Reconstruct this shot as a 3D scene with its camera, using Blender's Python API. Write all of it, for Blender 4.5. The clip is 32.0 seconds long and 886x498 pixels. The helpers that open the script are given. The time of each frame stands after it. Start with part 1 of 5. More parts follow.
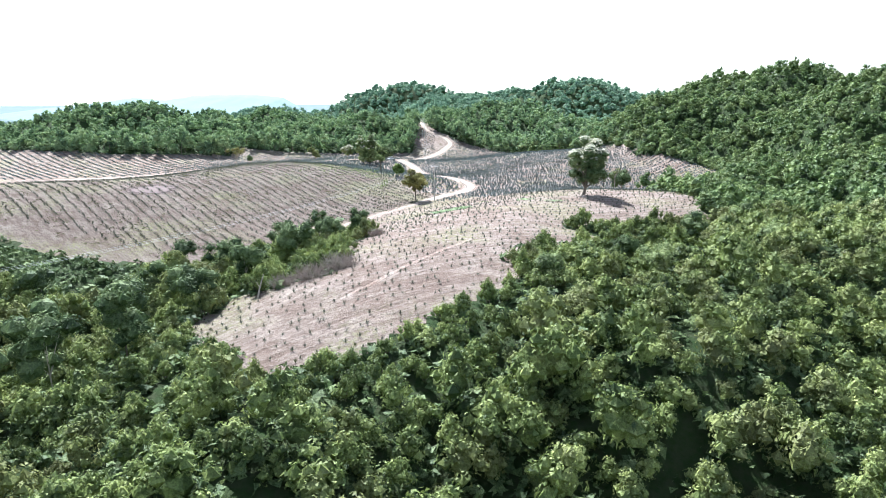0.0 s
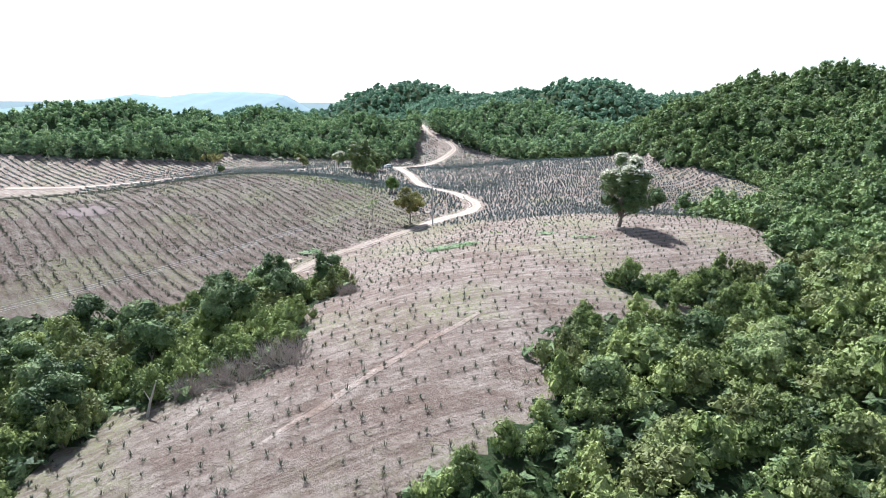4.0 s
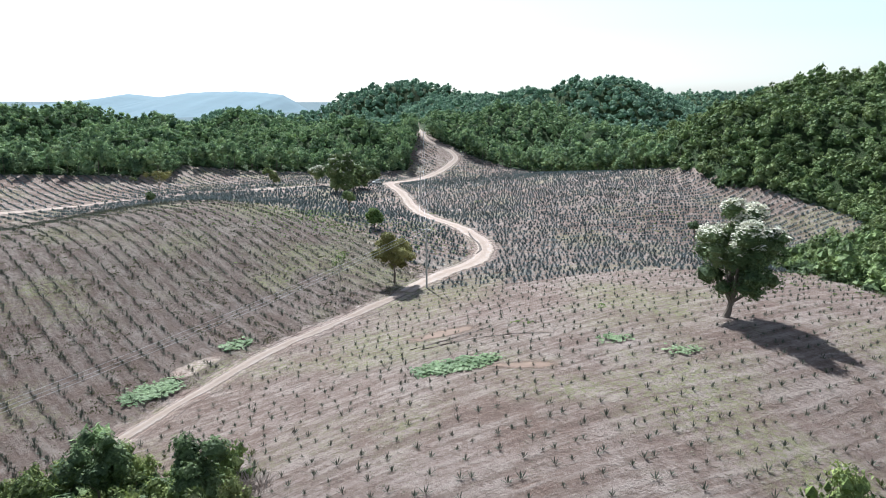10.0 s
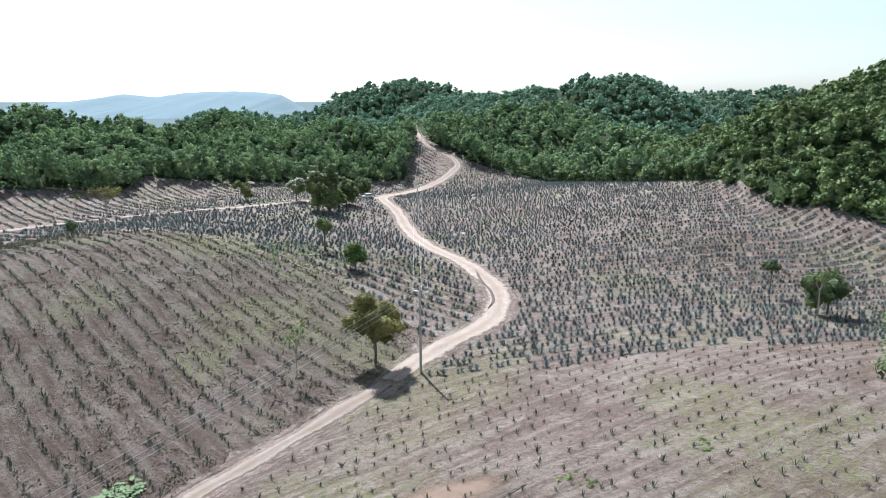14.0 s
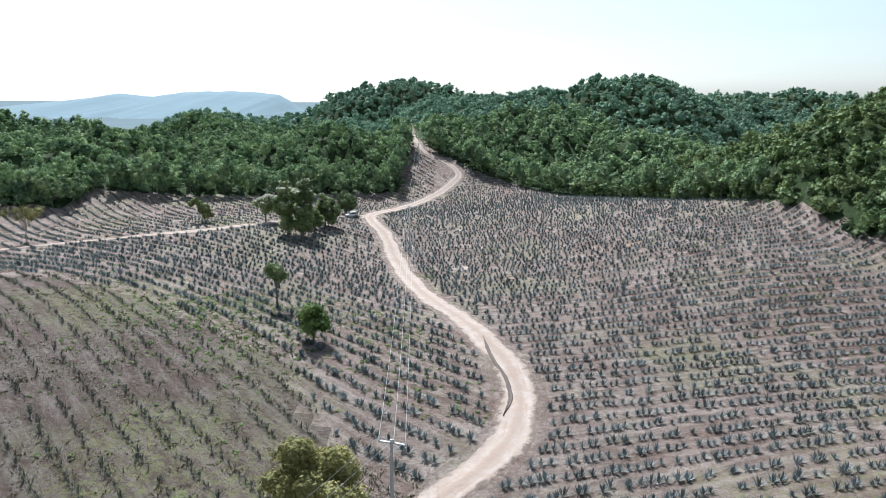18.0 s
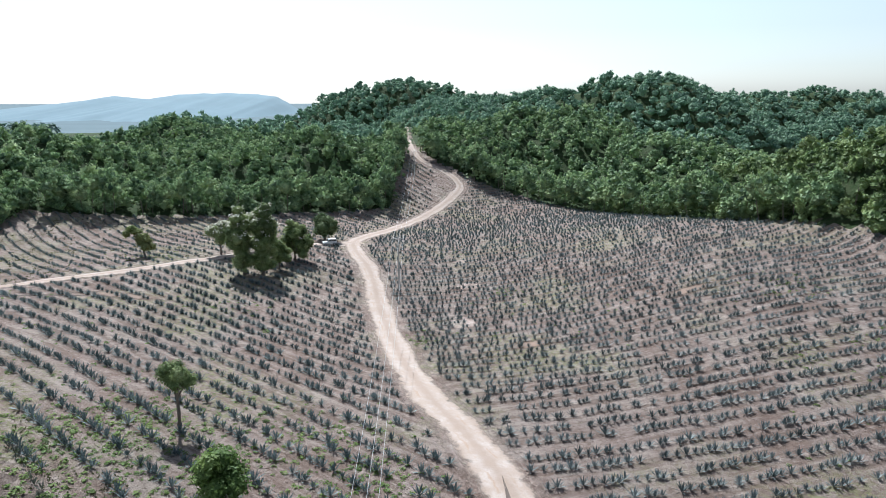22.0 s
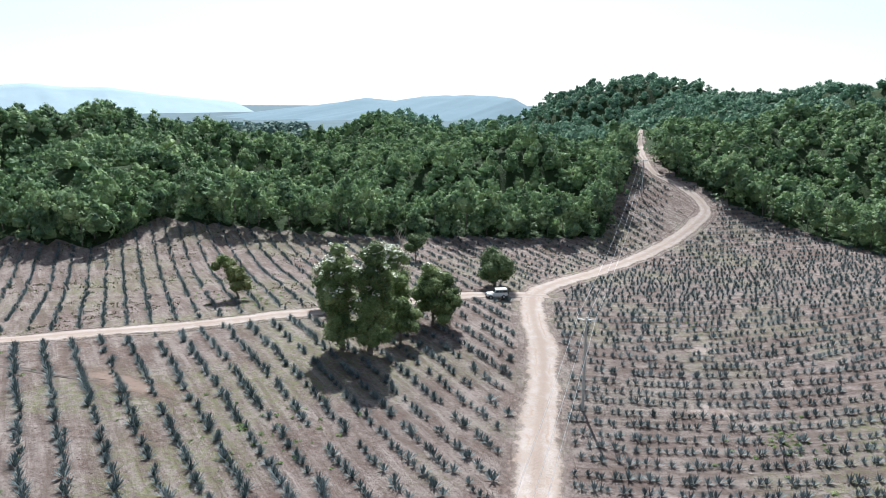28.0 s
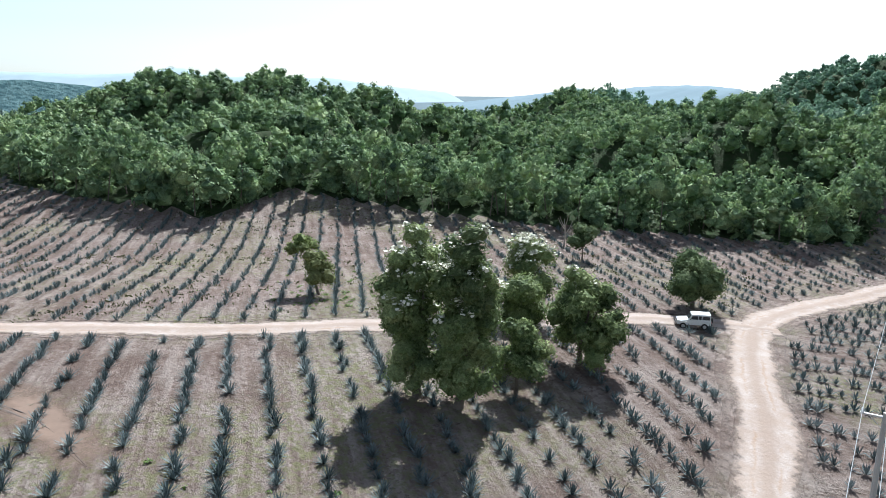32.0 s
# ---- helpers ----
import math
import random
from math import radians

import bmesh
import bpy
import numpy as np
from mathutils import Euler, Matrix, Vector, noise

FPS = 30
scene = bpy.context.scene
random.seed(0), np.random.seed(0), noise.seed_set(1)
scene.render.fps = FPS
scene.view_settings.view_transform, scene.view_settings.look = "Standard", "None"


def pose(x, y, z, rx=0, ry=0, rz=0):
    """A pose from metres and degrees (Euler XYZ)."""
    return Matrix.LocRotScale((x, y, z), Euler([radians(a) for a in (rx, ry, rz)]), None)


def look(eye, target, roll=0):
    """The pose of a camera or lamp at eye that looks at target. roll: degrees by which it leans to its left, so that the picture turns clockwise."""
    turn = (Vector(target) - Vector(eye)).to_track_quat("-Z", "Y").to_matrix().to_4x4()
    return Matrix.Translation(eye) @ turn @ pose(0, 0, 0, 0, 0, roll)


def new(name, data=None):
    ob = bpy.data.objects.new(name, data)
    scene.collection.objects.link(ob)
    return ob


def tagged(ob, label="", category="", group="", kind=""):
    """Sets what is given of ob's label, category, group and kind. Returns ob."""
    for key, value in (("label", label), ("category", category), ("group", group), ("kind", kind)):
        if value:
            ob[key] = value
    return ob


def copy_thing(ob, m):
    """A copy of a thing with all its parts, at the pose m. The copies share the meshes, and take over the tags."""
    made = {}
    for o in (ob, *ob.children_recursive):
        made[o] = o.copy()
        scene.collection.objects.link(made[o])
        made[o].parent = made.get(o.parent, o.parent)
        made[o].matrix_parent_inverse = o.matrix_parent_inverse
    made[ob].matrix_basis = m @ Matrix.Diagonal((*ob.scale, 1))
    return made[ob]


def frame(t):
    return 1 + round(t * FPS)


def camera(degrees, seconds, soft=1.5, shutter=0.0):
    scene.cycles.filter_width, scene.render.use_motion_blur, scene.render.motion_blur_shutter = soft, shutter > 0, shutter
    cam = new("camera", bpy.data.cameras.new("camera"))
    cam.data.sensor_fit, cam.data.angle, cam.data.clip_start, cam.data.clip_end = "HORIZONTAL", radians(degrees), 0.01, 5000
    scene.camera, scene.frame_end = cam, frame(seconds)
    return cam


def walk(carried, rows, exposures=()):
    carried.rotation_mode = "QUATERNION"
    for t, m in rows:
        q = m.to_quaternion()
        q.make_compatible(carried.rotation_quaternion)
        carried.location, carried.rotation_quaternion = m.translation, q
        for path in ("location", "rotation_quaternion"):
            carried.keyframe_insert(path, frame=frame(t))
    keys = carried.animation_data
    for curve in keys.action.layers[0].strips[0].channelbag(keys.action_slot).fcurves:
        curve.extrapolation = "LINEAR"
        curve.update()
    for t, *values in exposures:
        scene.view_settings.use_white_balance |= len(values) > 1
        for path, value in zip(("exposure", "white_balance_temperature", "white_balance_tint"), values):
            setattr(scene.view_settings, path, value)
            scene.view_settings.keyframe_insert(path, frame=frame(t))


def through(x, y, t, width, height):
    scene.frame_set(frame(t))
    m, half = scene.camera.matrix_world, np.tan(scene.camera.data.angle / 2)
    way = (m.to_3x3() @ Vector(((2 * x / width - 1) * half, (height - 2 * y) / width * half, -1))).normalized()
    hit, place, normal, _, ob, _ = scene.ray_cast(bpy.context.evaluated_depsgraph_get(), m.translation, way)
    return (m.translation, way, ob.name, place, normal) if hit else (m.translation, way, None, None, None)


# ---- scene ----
import itertools

# camera and its flight
cam = camera(65.3, 32.0, 0.8)
PATH = [
    (0, 0.00, 0.00, 41.25, -0.02, -12.61, 0.29),
    (0.5, 0.10, 4.30, 41.36, 0.05, -12.59, 0.28),
    (1, 0.28, 8.58, 41.50, 0.12, -12.59, 0.13),
    (1.5, 0.54, 12.84, 41.63, 0.17, -12.60, -0.02),
    (2, 0.71, 17.08, 41.74, 0.22, -12.59, -0.08),
    (2.5, 0.81, 21.35, 41.83, 0.29, -12.61, -0.15),
    (3, 0.90, 25.73, 41.91, 0.35, -12.60, -0.26),
    (3.5, 0.94, 30.23, 42.04, 0.38, -12.61, -0.27),
    (4, 0.99, 34.76, 42.22, 0.43, -12.70, -0.22),
    (4.5, 1.02, 39.19, 42.35, 0.45, -12.73, -0.14),
    (6.5, 0.89, 56.63, 42.82, 0.52, -12.79, -0.02),
    (7, 0.95, 60.94, 42.84, 0.57, -12.79, -0.06),
    (7.5, 1.05, 65.14, 42.83, 0.62, -12.78, -0.08),
    (8, 1.15, 69.35, 42.89, 0.71, -12.74, -0.08),
    (8.5, 1.17, 73.66, 42.95, 0.58, -12.74, -0.12),
    (9, 1.14, 78.03, 43.01, 0.49, -12.75, -0.14),
    (9.5, 1.10, 82.39, 43.11, 0.49, -12.78, -0.11),
    (10, 1.05, 86.72, 43.18, 0.48, -12.78, -0.06),
    (10.5, 0.99, 91.24, 43.26, 0.46, -12.79, -0.13),
    (11, 0.97, 95.68, 43.32, 0.48, -12.83, -0.19),
    (11.5, 0.93, 100.13, 43.42, 0.47, -12.84, -0.25),
    (12, 0.89, 104.46, 43.47, 0.46, -12.89, -0.25),
    (12.5, 0.81, 108.86, 43.46, 0.46, -12.86, -0.19),
    (13, 0.72, 113.33, 43.41, 0.47, -12.82, -0.03),
    (13.5, 0.71, 117.83, 43.40, 0.47, -12.83, 0.05),
    (14, 0.74, 122.34, 43.42, 0.51, -12.84, 0.09),
    (14.5, 0.81, 126.88, 43.42, 0.55, -12.85, 0.14),
    (16.5, 1.15, 145.03, 43.31, 0.63, -12.81, -0.32),
    (17, 1.11, 149.33, 43.25, 0.63, -12.81, -0.31),
    (17.5, 1.07, 153.57, 43.20, 0.61, -12.78, -0.32),
    (18, 1.08, 157.84, 43.17, 0.62, -12.75, -0.24),
    (18.5, 1.18, 162.11, 43.17, 0.65, -12.73, -0.22),
    (19, 1.26, 166.38, 43.19, 0.64, -12.70, -0.17),
    (19.5, 1.31, 170.66, 43.19, 0.67, -12.68, -0.18),
    (20, 1.28, 175.11, 43.15, 0.67, -12.67, -0.07),
    (20.5, 1.24, 179.72, 43.15, 0.65, -12.67, -0.05),
    (21, 1.20, 184.21, 43.12, 0.64, -12.69, 0.05),
    (21.5, 1.18, 188.62, 43.09, 0.62, -12.68, 0.08),
    (22, 1.21, 192.89, 43.06, 0.62, -12.70, 0.09),
    (22.5, 1.31, 197.24, 43.05, 0.63, -12.73, 0.08),
    (23, 1.41, 201.68, 43.05, 0.65, -12.75, 0.11),
    (23.5, 1.44, 206.07, 43.09, 0.62, -12.79, 0.11),
    (24, 1.47, 210.36, 43.08, 0.59, -12.78, 0.15),
    (24.5, 1.54, 214.59, 42.85, 0.60, -12.78, 0.19),
    (25, 1.63, 218.85, 42.41, 0.58, -12.95, 0.19),
    (25.5, 1.64, 223.31, 42.00, 0.48, -12.85, 0.36),
    (27.5, 1.13, 241.88, 40.18, 0.01, -12.51, -0.00),
    (27.6, 1.10, 242.78, 40.11, 1.45, -12.49, 0.01),
    (27.7, 1.06, 243.67, 40.04, 4.12, -12.48, 0.02),
    (27.8, 1.03, 244.57, 39.97, 8.94, -12.46, 0.03),
    (27.9, 1.00, 245.46, 39.91, 14.17, -12.44, 0.04),
    (28, 0.97, 246.36, 39.84, 19.92, -12.43, 0.05),
    (28.1, 1.03, 247.33, 39.79, 25.88, -12.41, 0.17),
    (28.2, 1.10, 248.30, 39.73, 31.45, -12.40, 0.29),
    (28.3, 1.16, 249.27, 39.68, 36.03, -12.38, 0.41),
    (28.4, 1.23, 250.24, 39.63, 36.63, -12.37, 0.52),
    (28.5, 1.30, 251.21, 39.58, 36.73, -12.35, 0.64),
    (29, 1.09, 255.48, 39.27, 36.80, -12.36, 0.45),
    (29.5, 0.66, 259.53, 38.42, 36.82, -12.52, 0.33),
    (30, -0.22, 263.53, 37.24, 36.86, -12.60, 0.25),
    (30.5, -1.61, 267.67, 36.03, 36.86, -12.69, 0.16),
    (31, -3.24, 271.53, 34.78, 36.89, -12.75, 0.07),
    (31.5, -5.03, 275.08, 33.58, 36.90, -12.82, -0.01),
    (32, -6.89, 278.53, 32.50, 36.92, -13.00, -0.06),
]
walk(cam, [(t, pose(x, y, z, 90 + pitch, roll, yaw)) for t, x, y, z, yaw, pitch, roll in PATH], exposures=[(t, e + 0.27, 5600, 5) for t, e in ((0, 1.6), (2, 1.46), (4, 1.22), (7, 0.97), (9, 0.8), (14, 0.78), (18, 0.7), (22, 0.64), (26, 0.64), (29, 0.7), (32, 0.75))])

# sky and sun
SUN_DIR = Vector((-0.25, 0.665, 0.735)).normalized()
world = bpy.data.worlds.new("world")
scene.world = world
world.use_nodes = True
wn, wl = world.node_tree.nodes, world.node_tree.links
wn.clear()
sky = wn.new("ShaderNodeTexSky")
sky.sky_type = "NISHITA"
sky.sun_disc = False
sky.sun_elevation = math.asin(SUN_DIR.z)
sky.sun_rotation = math.atan2(SUN_DIR.x, SUN_DIR.y)
sky.air_density, sky.dust_density, sky.ozone_density = 1.0, 0.8, 1.0
bg = wn.new("ShaderNodeBackground")
bg.inputs["Strength"].default_value = 0.07
wo = wn.new("ShaderNodeOutputWorld")
haze = wn.new("ShaderNodeHueSaturation")
haze.inputs["Saturation"].default_value = 0.45
wl.new(sky.outputs["Color"], haze.inputs["Color"])
wl.new(haze.outputs["Color"], bg.inputs["Color"])
wl.new(bg.outputs["Background"], wo.inputs["Surface"])
sun = new("sun", bpy.data.lights.new("sun", "SUN"))
sun.data.energy, sun.data.angle, sun.data.color = 5.0, radians(0.6), (1.0, 0.95, 0.88)
sun.matrix_world = look(SUN_DIR * 300, (0, 0, 0))


# ---- materials ----
def material(name):
    m = bpy.data.materials.new(name)
    m.use_nodes = True
    nt = m.node_tree
    b = nt.nodes["Principled BSDF"]
    return m, nt, b


def mixed(nt, fac, a, b, kind="MIX"):
    n = nt.nodes.new("ShaderNodeMix")
    n.data_type, n.blend_type = "RGBA", kind
    for sock, value in ((n.inputs["Factor"], fac), (n.inputs["A"], a), (n.inputs["B"], b)):
        if isinstance(value, bpy.types.NodeSocket):
            nt.links.new(value, sock)
        elif isinstance(value, (tuple, list)):
            sock.default_value = (*value[:3], 1)
        else:
            sock.default_value = value
    return n.outputs["Result"]


def ramp(nt, fac, stops):
    n = nt.nodes.new("ShaderNodeValToRGB")
    nt.links.new(fac, n.inputs["Fac"])
    el = n.color_ramp.elements
    while len(el) < len(stops):
        el.new(0.5)
    for e, (p, c) in zip(el, stops):
        e.position, e.color = p, (*(c if isinstance(c, tuple) else (c, c, c)), 1)
    return n.outputs["Color"]


def noised(nt, scale, detail=4.0, rough=0.6, coord=None, stretch=None):
    n = nt.nodes.new("ShaderNodeTexNoise")
    n.inputs["Scale"].default_value, n.inputs["Detail"].default_value, n.inputs["Roughness"].default_value = scale, detail, rough
    if coord is None:
        coord = nt.nodes.new("ShaderNodeNewGeometry").outputs["Position"]
    if stretch:
        mp = nt.nodes.new("ShaderNodeMapping")
        mp.vector_type = "TEXTURE"
        mp.inputs["Rotation"].default_value = (0, 0, stretch[2])
        mp.inputs["Scale"].default_value = (stretch[0], stretch[1], 1)
        nt.links.new(coord, mp.inputs["Vector"])
        coord = mp.outputs["Vector"]
    nt.links.new(coord, n.inputs["Vector"])
    return n.outputs["Fac"]


def bumped(nt, b, height, strength=0.5, distance=0.1):
    n = nt.nodes.new("ShaderNodeBump")
    n.inputs["Strength"].default_value, n.inputs["Distance"].default_value = strength, distance
    nt.links.new(height, n.inputs["Height"])
    nt.links.new(n.outputs["Normal"], b.inputs["Normal"])


def soil_material(name="dry_soil", crumbs=0.6, pale=1.0, furrow=None):
    """Dry tilled earth. furrow: the way the rows run, in degrees."""
    m, nt, b = material(name)
    tint = lambda r, g, b: (r * pale * 0.74, g * pale * 0.72, b * pale * 0.73)
    c = ramp(nt, noised(nt, 0.03, 5, 0.6), [(0.32, tint(0.30, 0.222, 0.185)), (0.5, tint(0.37, 0.30, 0.262)), (0.68, tint(0.34, 0.298, 0.24))])
    c = mixed(nt, ramp(nt, noised(nt, 0.12, 6, 0.65), [(0.4, 0.6), (0.56, 0.0)]), c, tint(0.225, 0.155, 0.122))
    c = mixed(nt, ramp(nt, noised(nt, 0.3, 5, 0.62), [(0.48, 0.0), (0.66, 0.7)]), c, tint(0.50, 0.43, 0.375))
    c = mixed(nt, ramp(nt, noised(nt, 1.1, 6, 0.75), [(0.4, 0.55), (0.5, 0.0)]), c, tint(0.20, 0.145, 0.115))
    grain = noised(nt, 2.2, 7, 0.8)
    c = mixed(nt, ramp(nt, grain, [(0.53, 0.0), (0.6, 0.5)]), c, tint(0.50, 0.43, 0.37))
    c = mixed(nt, ramp(nt, noised(nt, 3.0, 6, 0.75), [(0.4, crumbs), (0.46, 0.0)]), c, (0.085, 0.062, 0.05))
    relief_ = grain
    if furrow is not None:
        # long streaks of turned earth along the rows
        streak = noised(nt, 1.0, 4, 0.6, stretch=(9.0, 0.9, radians(furrow)))
        c = mixed(nt, ramp(nt, streak, [(0.38, 0.6), (0.5, 0.0)]), c, tint(0.19, 0.138, 0.11))
        c = mixed(nt, ramp(nt, streak, [(0.54, 0.0), (0.66, 0.45)]), c, tint(0.50, 0.435, 0.38))
        add = nt.nodes.new("ShaderNodeMath")
        add.operation = "MULTIPLY_ADD"
        nt.links.new(streak, add.inputs[0])
        add.inputs[1].default_value = 0.8
        nt.links.new(grain, add.inputs[2])
        relief_ = add.outputs[0]
    weeds = nt.nodes.new("ShaderNodeMath")
    weeds.operation = "MULTIPLY"
    nt.links.new(ramp(nt, noised(nt, 0.06, 3, 0.5), [(0.5, 0.0), (0.64, 1.0)]), weeds.inputs[0])
    nt.links.new(ramp(nt, noised(nt, 1.7, 5, 0.7), [(0.46, 0.0), (0.58, 0.7)]), weeds.inputs[1])
    c = mixed(nt, weeds.outputs[0], c, (0.19, 0.195, 0.085))
    nt.links.new(c, b.inputs["Base Color"])
    b.inputs["Roughness"].default_value = 0.95
    b.inputs["Specular IOR Level"].default_value = 0.12
    bumped(nt, b, relief_, 0.9, 0.5)
    return m


def ragged(m, start, end, scale=0.7):
    """Let a strip's material run out unevenly towards its edges."""
    nt = m.node_tree
    across = nt.nodes.new("ShaderNodeAttribute")
    across.attribute_name = "across"
    wander = nt.nodes.new("ShaderNodeMath")
    wander.operation = "MULTIPLY_ADD"
    nt.links.new(noised(nt, scale, 7, 0.72), wander.inputs[0])
    wander.inputs[1].default_value = 1.1
    nt.links.new(across.outputs["Fac"], wander.inputs[2])
    gap, mix = nt.nodes.new("ShaderNodeBsdfTransparent"), nt.nodes.new("ShaderNodeMixShader")
    half = nt.nodes.new("ShaderNodeMath")
    half.operation = "MULTIPLY"
    half.inputs[1].default_value = 0.5
    nt.links.new(wander.outputs[0], half.inputs[0])
    nt.links.new(ramp(nt, half.outputs[0], [(start / 2, 0.0), (end / 2, 1.0)]), mix.inputs[0])
    nt.links.new(nt.nodes["Principled BSDF"].outputs[0], mix.inputs[1])
    nt.links.new(gap.outputs[0], mix.inputs[2])
    nt.links.new(mix.outputs[0], nt.nodes["Material Output"].inputs["Surface"])
    return m


def road_material(name="pale_dirt", pale=1.0):
    m, nt, b = material(name)
    tint = lambda r, g, b: (r * pale * 0.84, g * pale * 0.85, b * pale * 0.88)
    c = ramp(nt, noised(nt, 0.35, 6, 0.65), [(0.3, tint(0.40, 0.315, 0.26)), (0.55, tint(0.475, 0.395, 0.34)), (0.75, tint(0.54, 0.465, 0.41))])
    c = mixed(nt, ramp(nt, noised(nt, 5.0, 5, 0.7), [(0.35, 0.5), (0.5, 0.0)]), c, tint(0.33, 0.255, 0.2))
    c = mixed(nt, ramp(nt, noised(nt, 0.9, 5, 0.6), [(0.42, 0.5), (0.56, 0.0)]), c, tint(0.38, 0.29, 0.225))
    # browner between the wheel tracks and towards the edges, with loose orange earth in the ruts
    across = nt.nodes.new("ShaderNodeAttribute")
    across.attribute_name = "across"
    wander = nt.nodes.new("ShaderNodeMath")
    wander.operation = "MULTIPLY_ADD"
    nt.links.new(noised(nt, 0.5, 6, 0.7), wander.inputs[0])
    wander.inputs[1].default_value = 0.6
    nt.links.new(across.outputs["Fac"], wander.inputs[2])
    half = nt.nodes.new("ShaderNodeMath")
    half.operation = "MULTIPLY"
    half.inputs[1].default_value = 0.5
    nt.links.new(wander.outputs[0], half.inputs[0])
    c = mixed(nt, ramp(nt, half.outputs[0], [(0.2, 0.7), (0.3, 0.1), (0.42, 0.0), (0.5, 0.45)]), c, tint(0.33, 0.245, 0.19))
    rut = ramp(nt, half.outputs[0], [(0.3, 0.0), (0.335, 0.8), (0.37, 0.0), (0.38, 0.0)])
    c = mixed(nt, mixed(nt, 1.0, rut, ramp(nt, noised(nt, 0.25, 3, 0.5), [(0.48, 0.0), (0.6, 0.8)]), "MULTIPLY"), c, tint(0.36, 0.235, 0.155))
    nt.links.new(c, b.inputs["Base Color"])
    b.inputs["Roughness"].default_value = 0.95
    b.inputs["Specular IOR Level"].default_value = 0.12
    bumped(nt, b, noised(nt, 3.0, 8, 0.7), 0.6, 0.15)
    return m


HEART = {}


def leaf_material(name, dark, mid, light, through=0.3, grain=3.5, holes=0.0, dry=None):
    """Leaves that vary from crown to crown and from leaf to leaf; the spread also paints sunlit crowns and dark gaps.
    holes: how far a spray is broken up into single leaves. dry: the colour of drier patches.
    """
    m, nt, b = material(name)
    nt.nodes.remove(b)
    geo = nt.nodes.new("ShaderNodeNewGeometry")
    # crown-sized noise: leaf tones, stretched to paint lit and shaded crowns
    c = ramp(nt, noised(nt, 0.2, 4, 0.65), [(0.38, dark), (0.5, mid), (0.62, light)])
    c = mixed(nt, 0.35, c, ramp(nt, geo.outputs["Random Per Island"], [(0.0, dark), (0.5, mid), (1.0, light)]))
    if dry:
        c = mixed(nt, ramp(nt, noised(nt, 0.09, 4, 0.6), [(0.5, 0.0), (0.62, 0.75)]), c, dry)
    # fine noise darkens the colour in place of shaded gaps between leaves
    fine = noised(nt, grain, 3, 0.7)
    c = mixed(nt, 1.0, c, ramp(nt, fine, [(0.36, 0.5), (0.62, 1.0)]), "MULTIPLY")
    d, t, g = (nt.nodes.new("ShaderNodeBsdf" + k) for k in ("Diffuse", "Translucent", "Glossy"))
    g.inputs["Roughness"].default_value = 0.5
    g.inputs["Color"].default_value = (0.85, 0.88, 0.85, 1)
    bump = nt.nodes.new("ShaderNodeBump")
    bump.inputs["Strength"].default_value, bump.inputs["Distance"].default_value = 0.7, 0.6 / grain
    nt.links.new(fine, bump.inputs["Height"])
    for s in (d, t, g):
        nt.links.new(bump.outputs["Normal"], s.inputs["Normal"])
    for s in (d, t):
        nt.links.new(c, s.inputs["Color"])
    m1, m2 = nt.nodes.new("ShaderNodeMixShader"), nt.nodes.new("ShaderNodeMixShader")
    m1.inputs[0].default_value, m2.inputs[0].default_value = through, 0.02
    nt.links.new(d.outputs[0], m1.inputs[1]), nt.links.new(t.outputs[0], m1.inputs[2])
    nt.links.new(m1.outputs[0], m2.inputs[1]), nt.links.new(g.outputs[0], m2.inputs[2])
    last = m2
    if holes:
        gap = nt.nodes.new("ShaderNodeBsdfTransparent")
        last = nt.nodes.new("ShaderNodeMixShader")
        nt.links.new(ramp(nt, noised(nt, grain * 1.5, 2, 0.6), [(0.5 + 0.5 * holes - 0.26, 1.0), (0.5 + 0.5 * holes - 0.25, 0.0)]), last.inputs[0])
        nt.links.new(m2.outputs[0], last.inputs[1]), nt.links.new(gap.outputs[0], last.inputs[2])
    nt.links.new(last.outputs[0], nt.nodes["Material Output"].inputs["Surface"])
    if holes:
        HEART[name] = leaf_material(name + "_inside", dark, mid, light, through, grain, 0.0, dry)
    return m


def plain(name, color, rough=0.7, metal=0.0, vary=0.25, scale=4.0):
    m, nt, b = material(name)
    c = mixed(nt, noised(nt, scale, 5, 0.65), tuple(v * (1 - vary) for v in color), tuple(min(1, v * (1 + vary)) for v in color))
    nt.links.new(c, b.inputs["Base Color"])
    b.inputs["Roughness"].default_value, b.inputs["Metallic"].default_value = rough, metal
    bumped(nt, b, noised(nt, scale * 5, 5, 0.7), 0.3, 0.03)
    return m


SOIL = soil_material(furrow=142)
EAST_SOIL = soil_material("eastern_field_soil", 0.6, 0.95, 20)
ROAD = ragged(road_material(), 1.2, 1.5)
TRODDEN = ragged(soil_material("trodden_earth", 0.3, 1.3), 0.95, 1.5, 0.45)
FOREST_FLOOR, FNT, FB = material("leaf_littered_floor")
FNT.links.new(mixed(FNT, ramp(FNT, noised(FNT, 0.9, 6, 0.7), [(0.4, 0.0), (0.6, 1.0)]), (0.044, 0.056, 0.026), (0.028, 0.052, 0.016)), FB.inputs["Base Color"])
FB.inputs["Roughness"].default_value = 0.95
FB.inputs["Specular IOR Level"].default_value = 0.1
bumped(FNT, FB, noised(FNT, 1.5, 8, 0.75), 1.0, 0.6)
TRACK = ragged(road_material("trodden_track", 0.76), 1.1, 1.5)
RIDGE_SOIL = soil_material("ridge_soil", 0.5, 0.92, 31)
# same soil in a darker tone, for the western swell
DARK_SOIL = soil_material("darker_west_soil", 0.8, 0.62, 135)
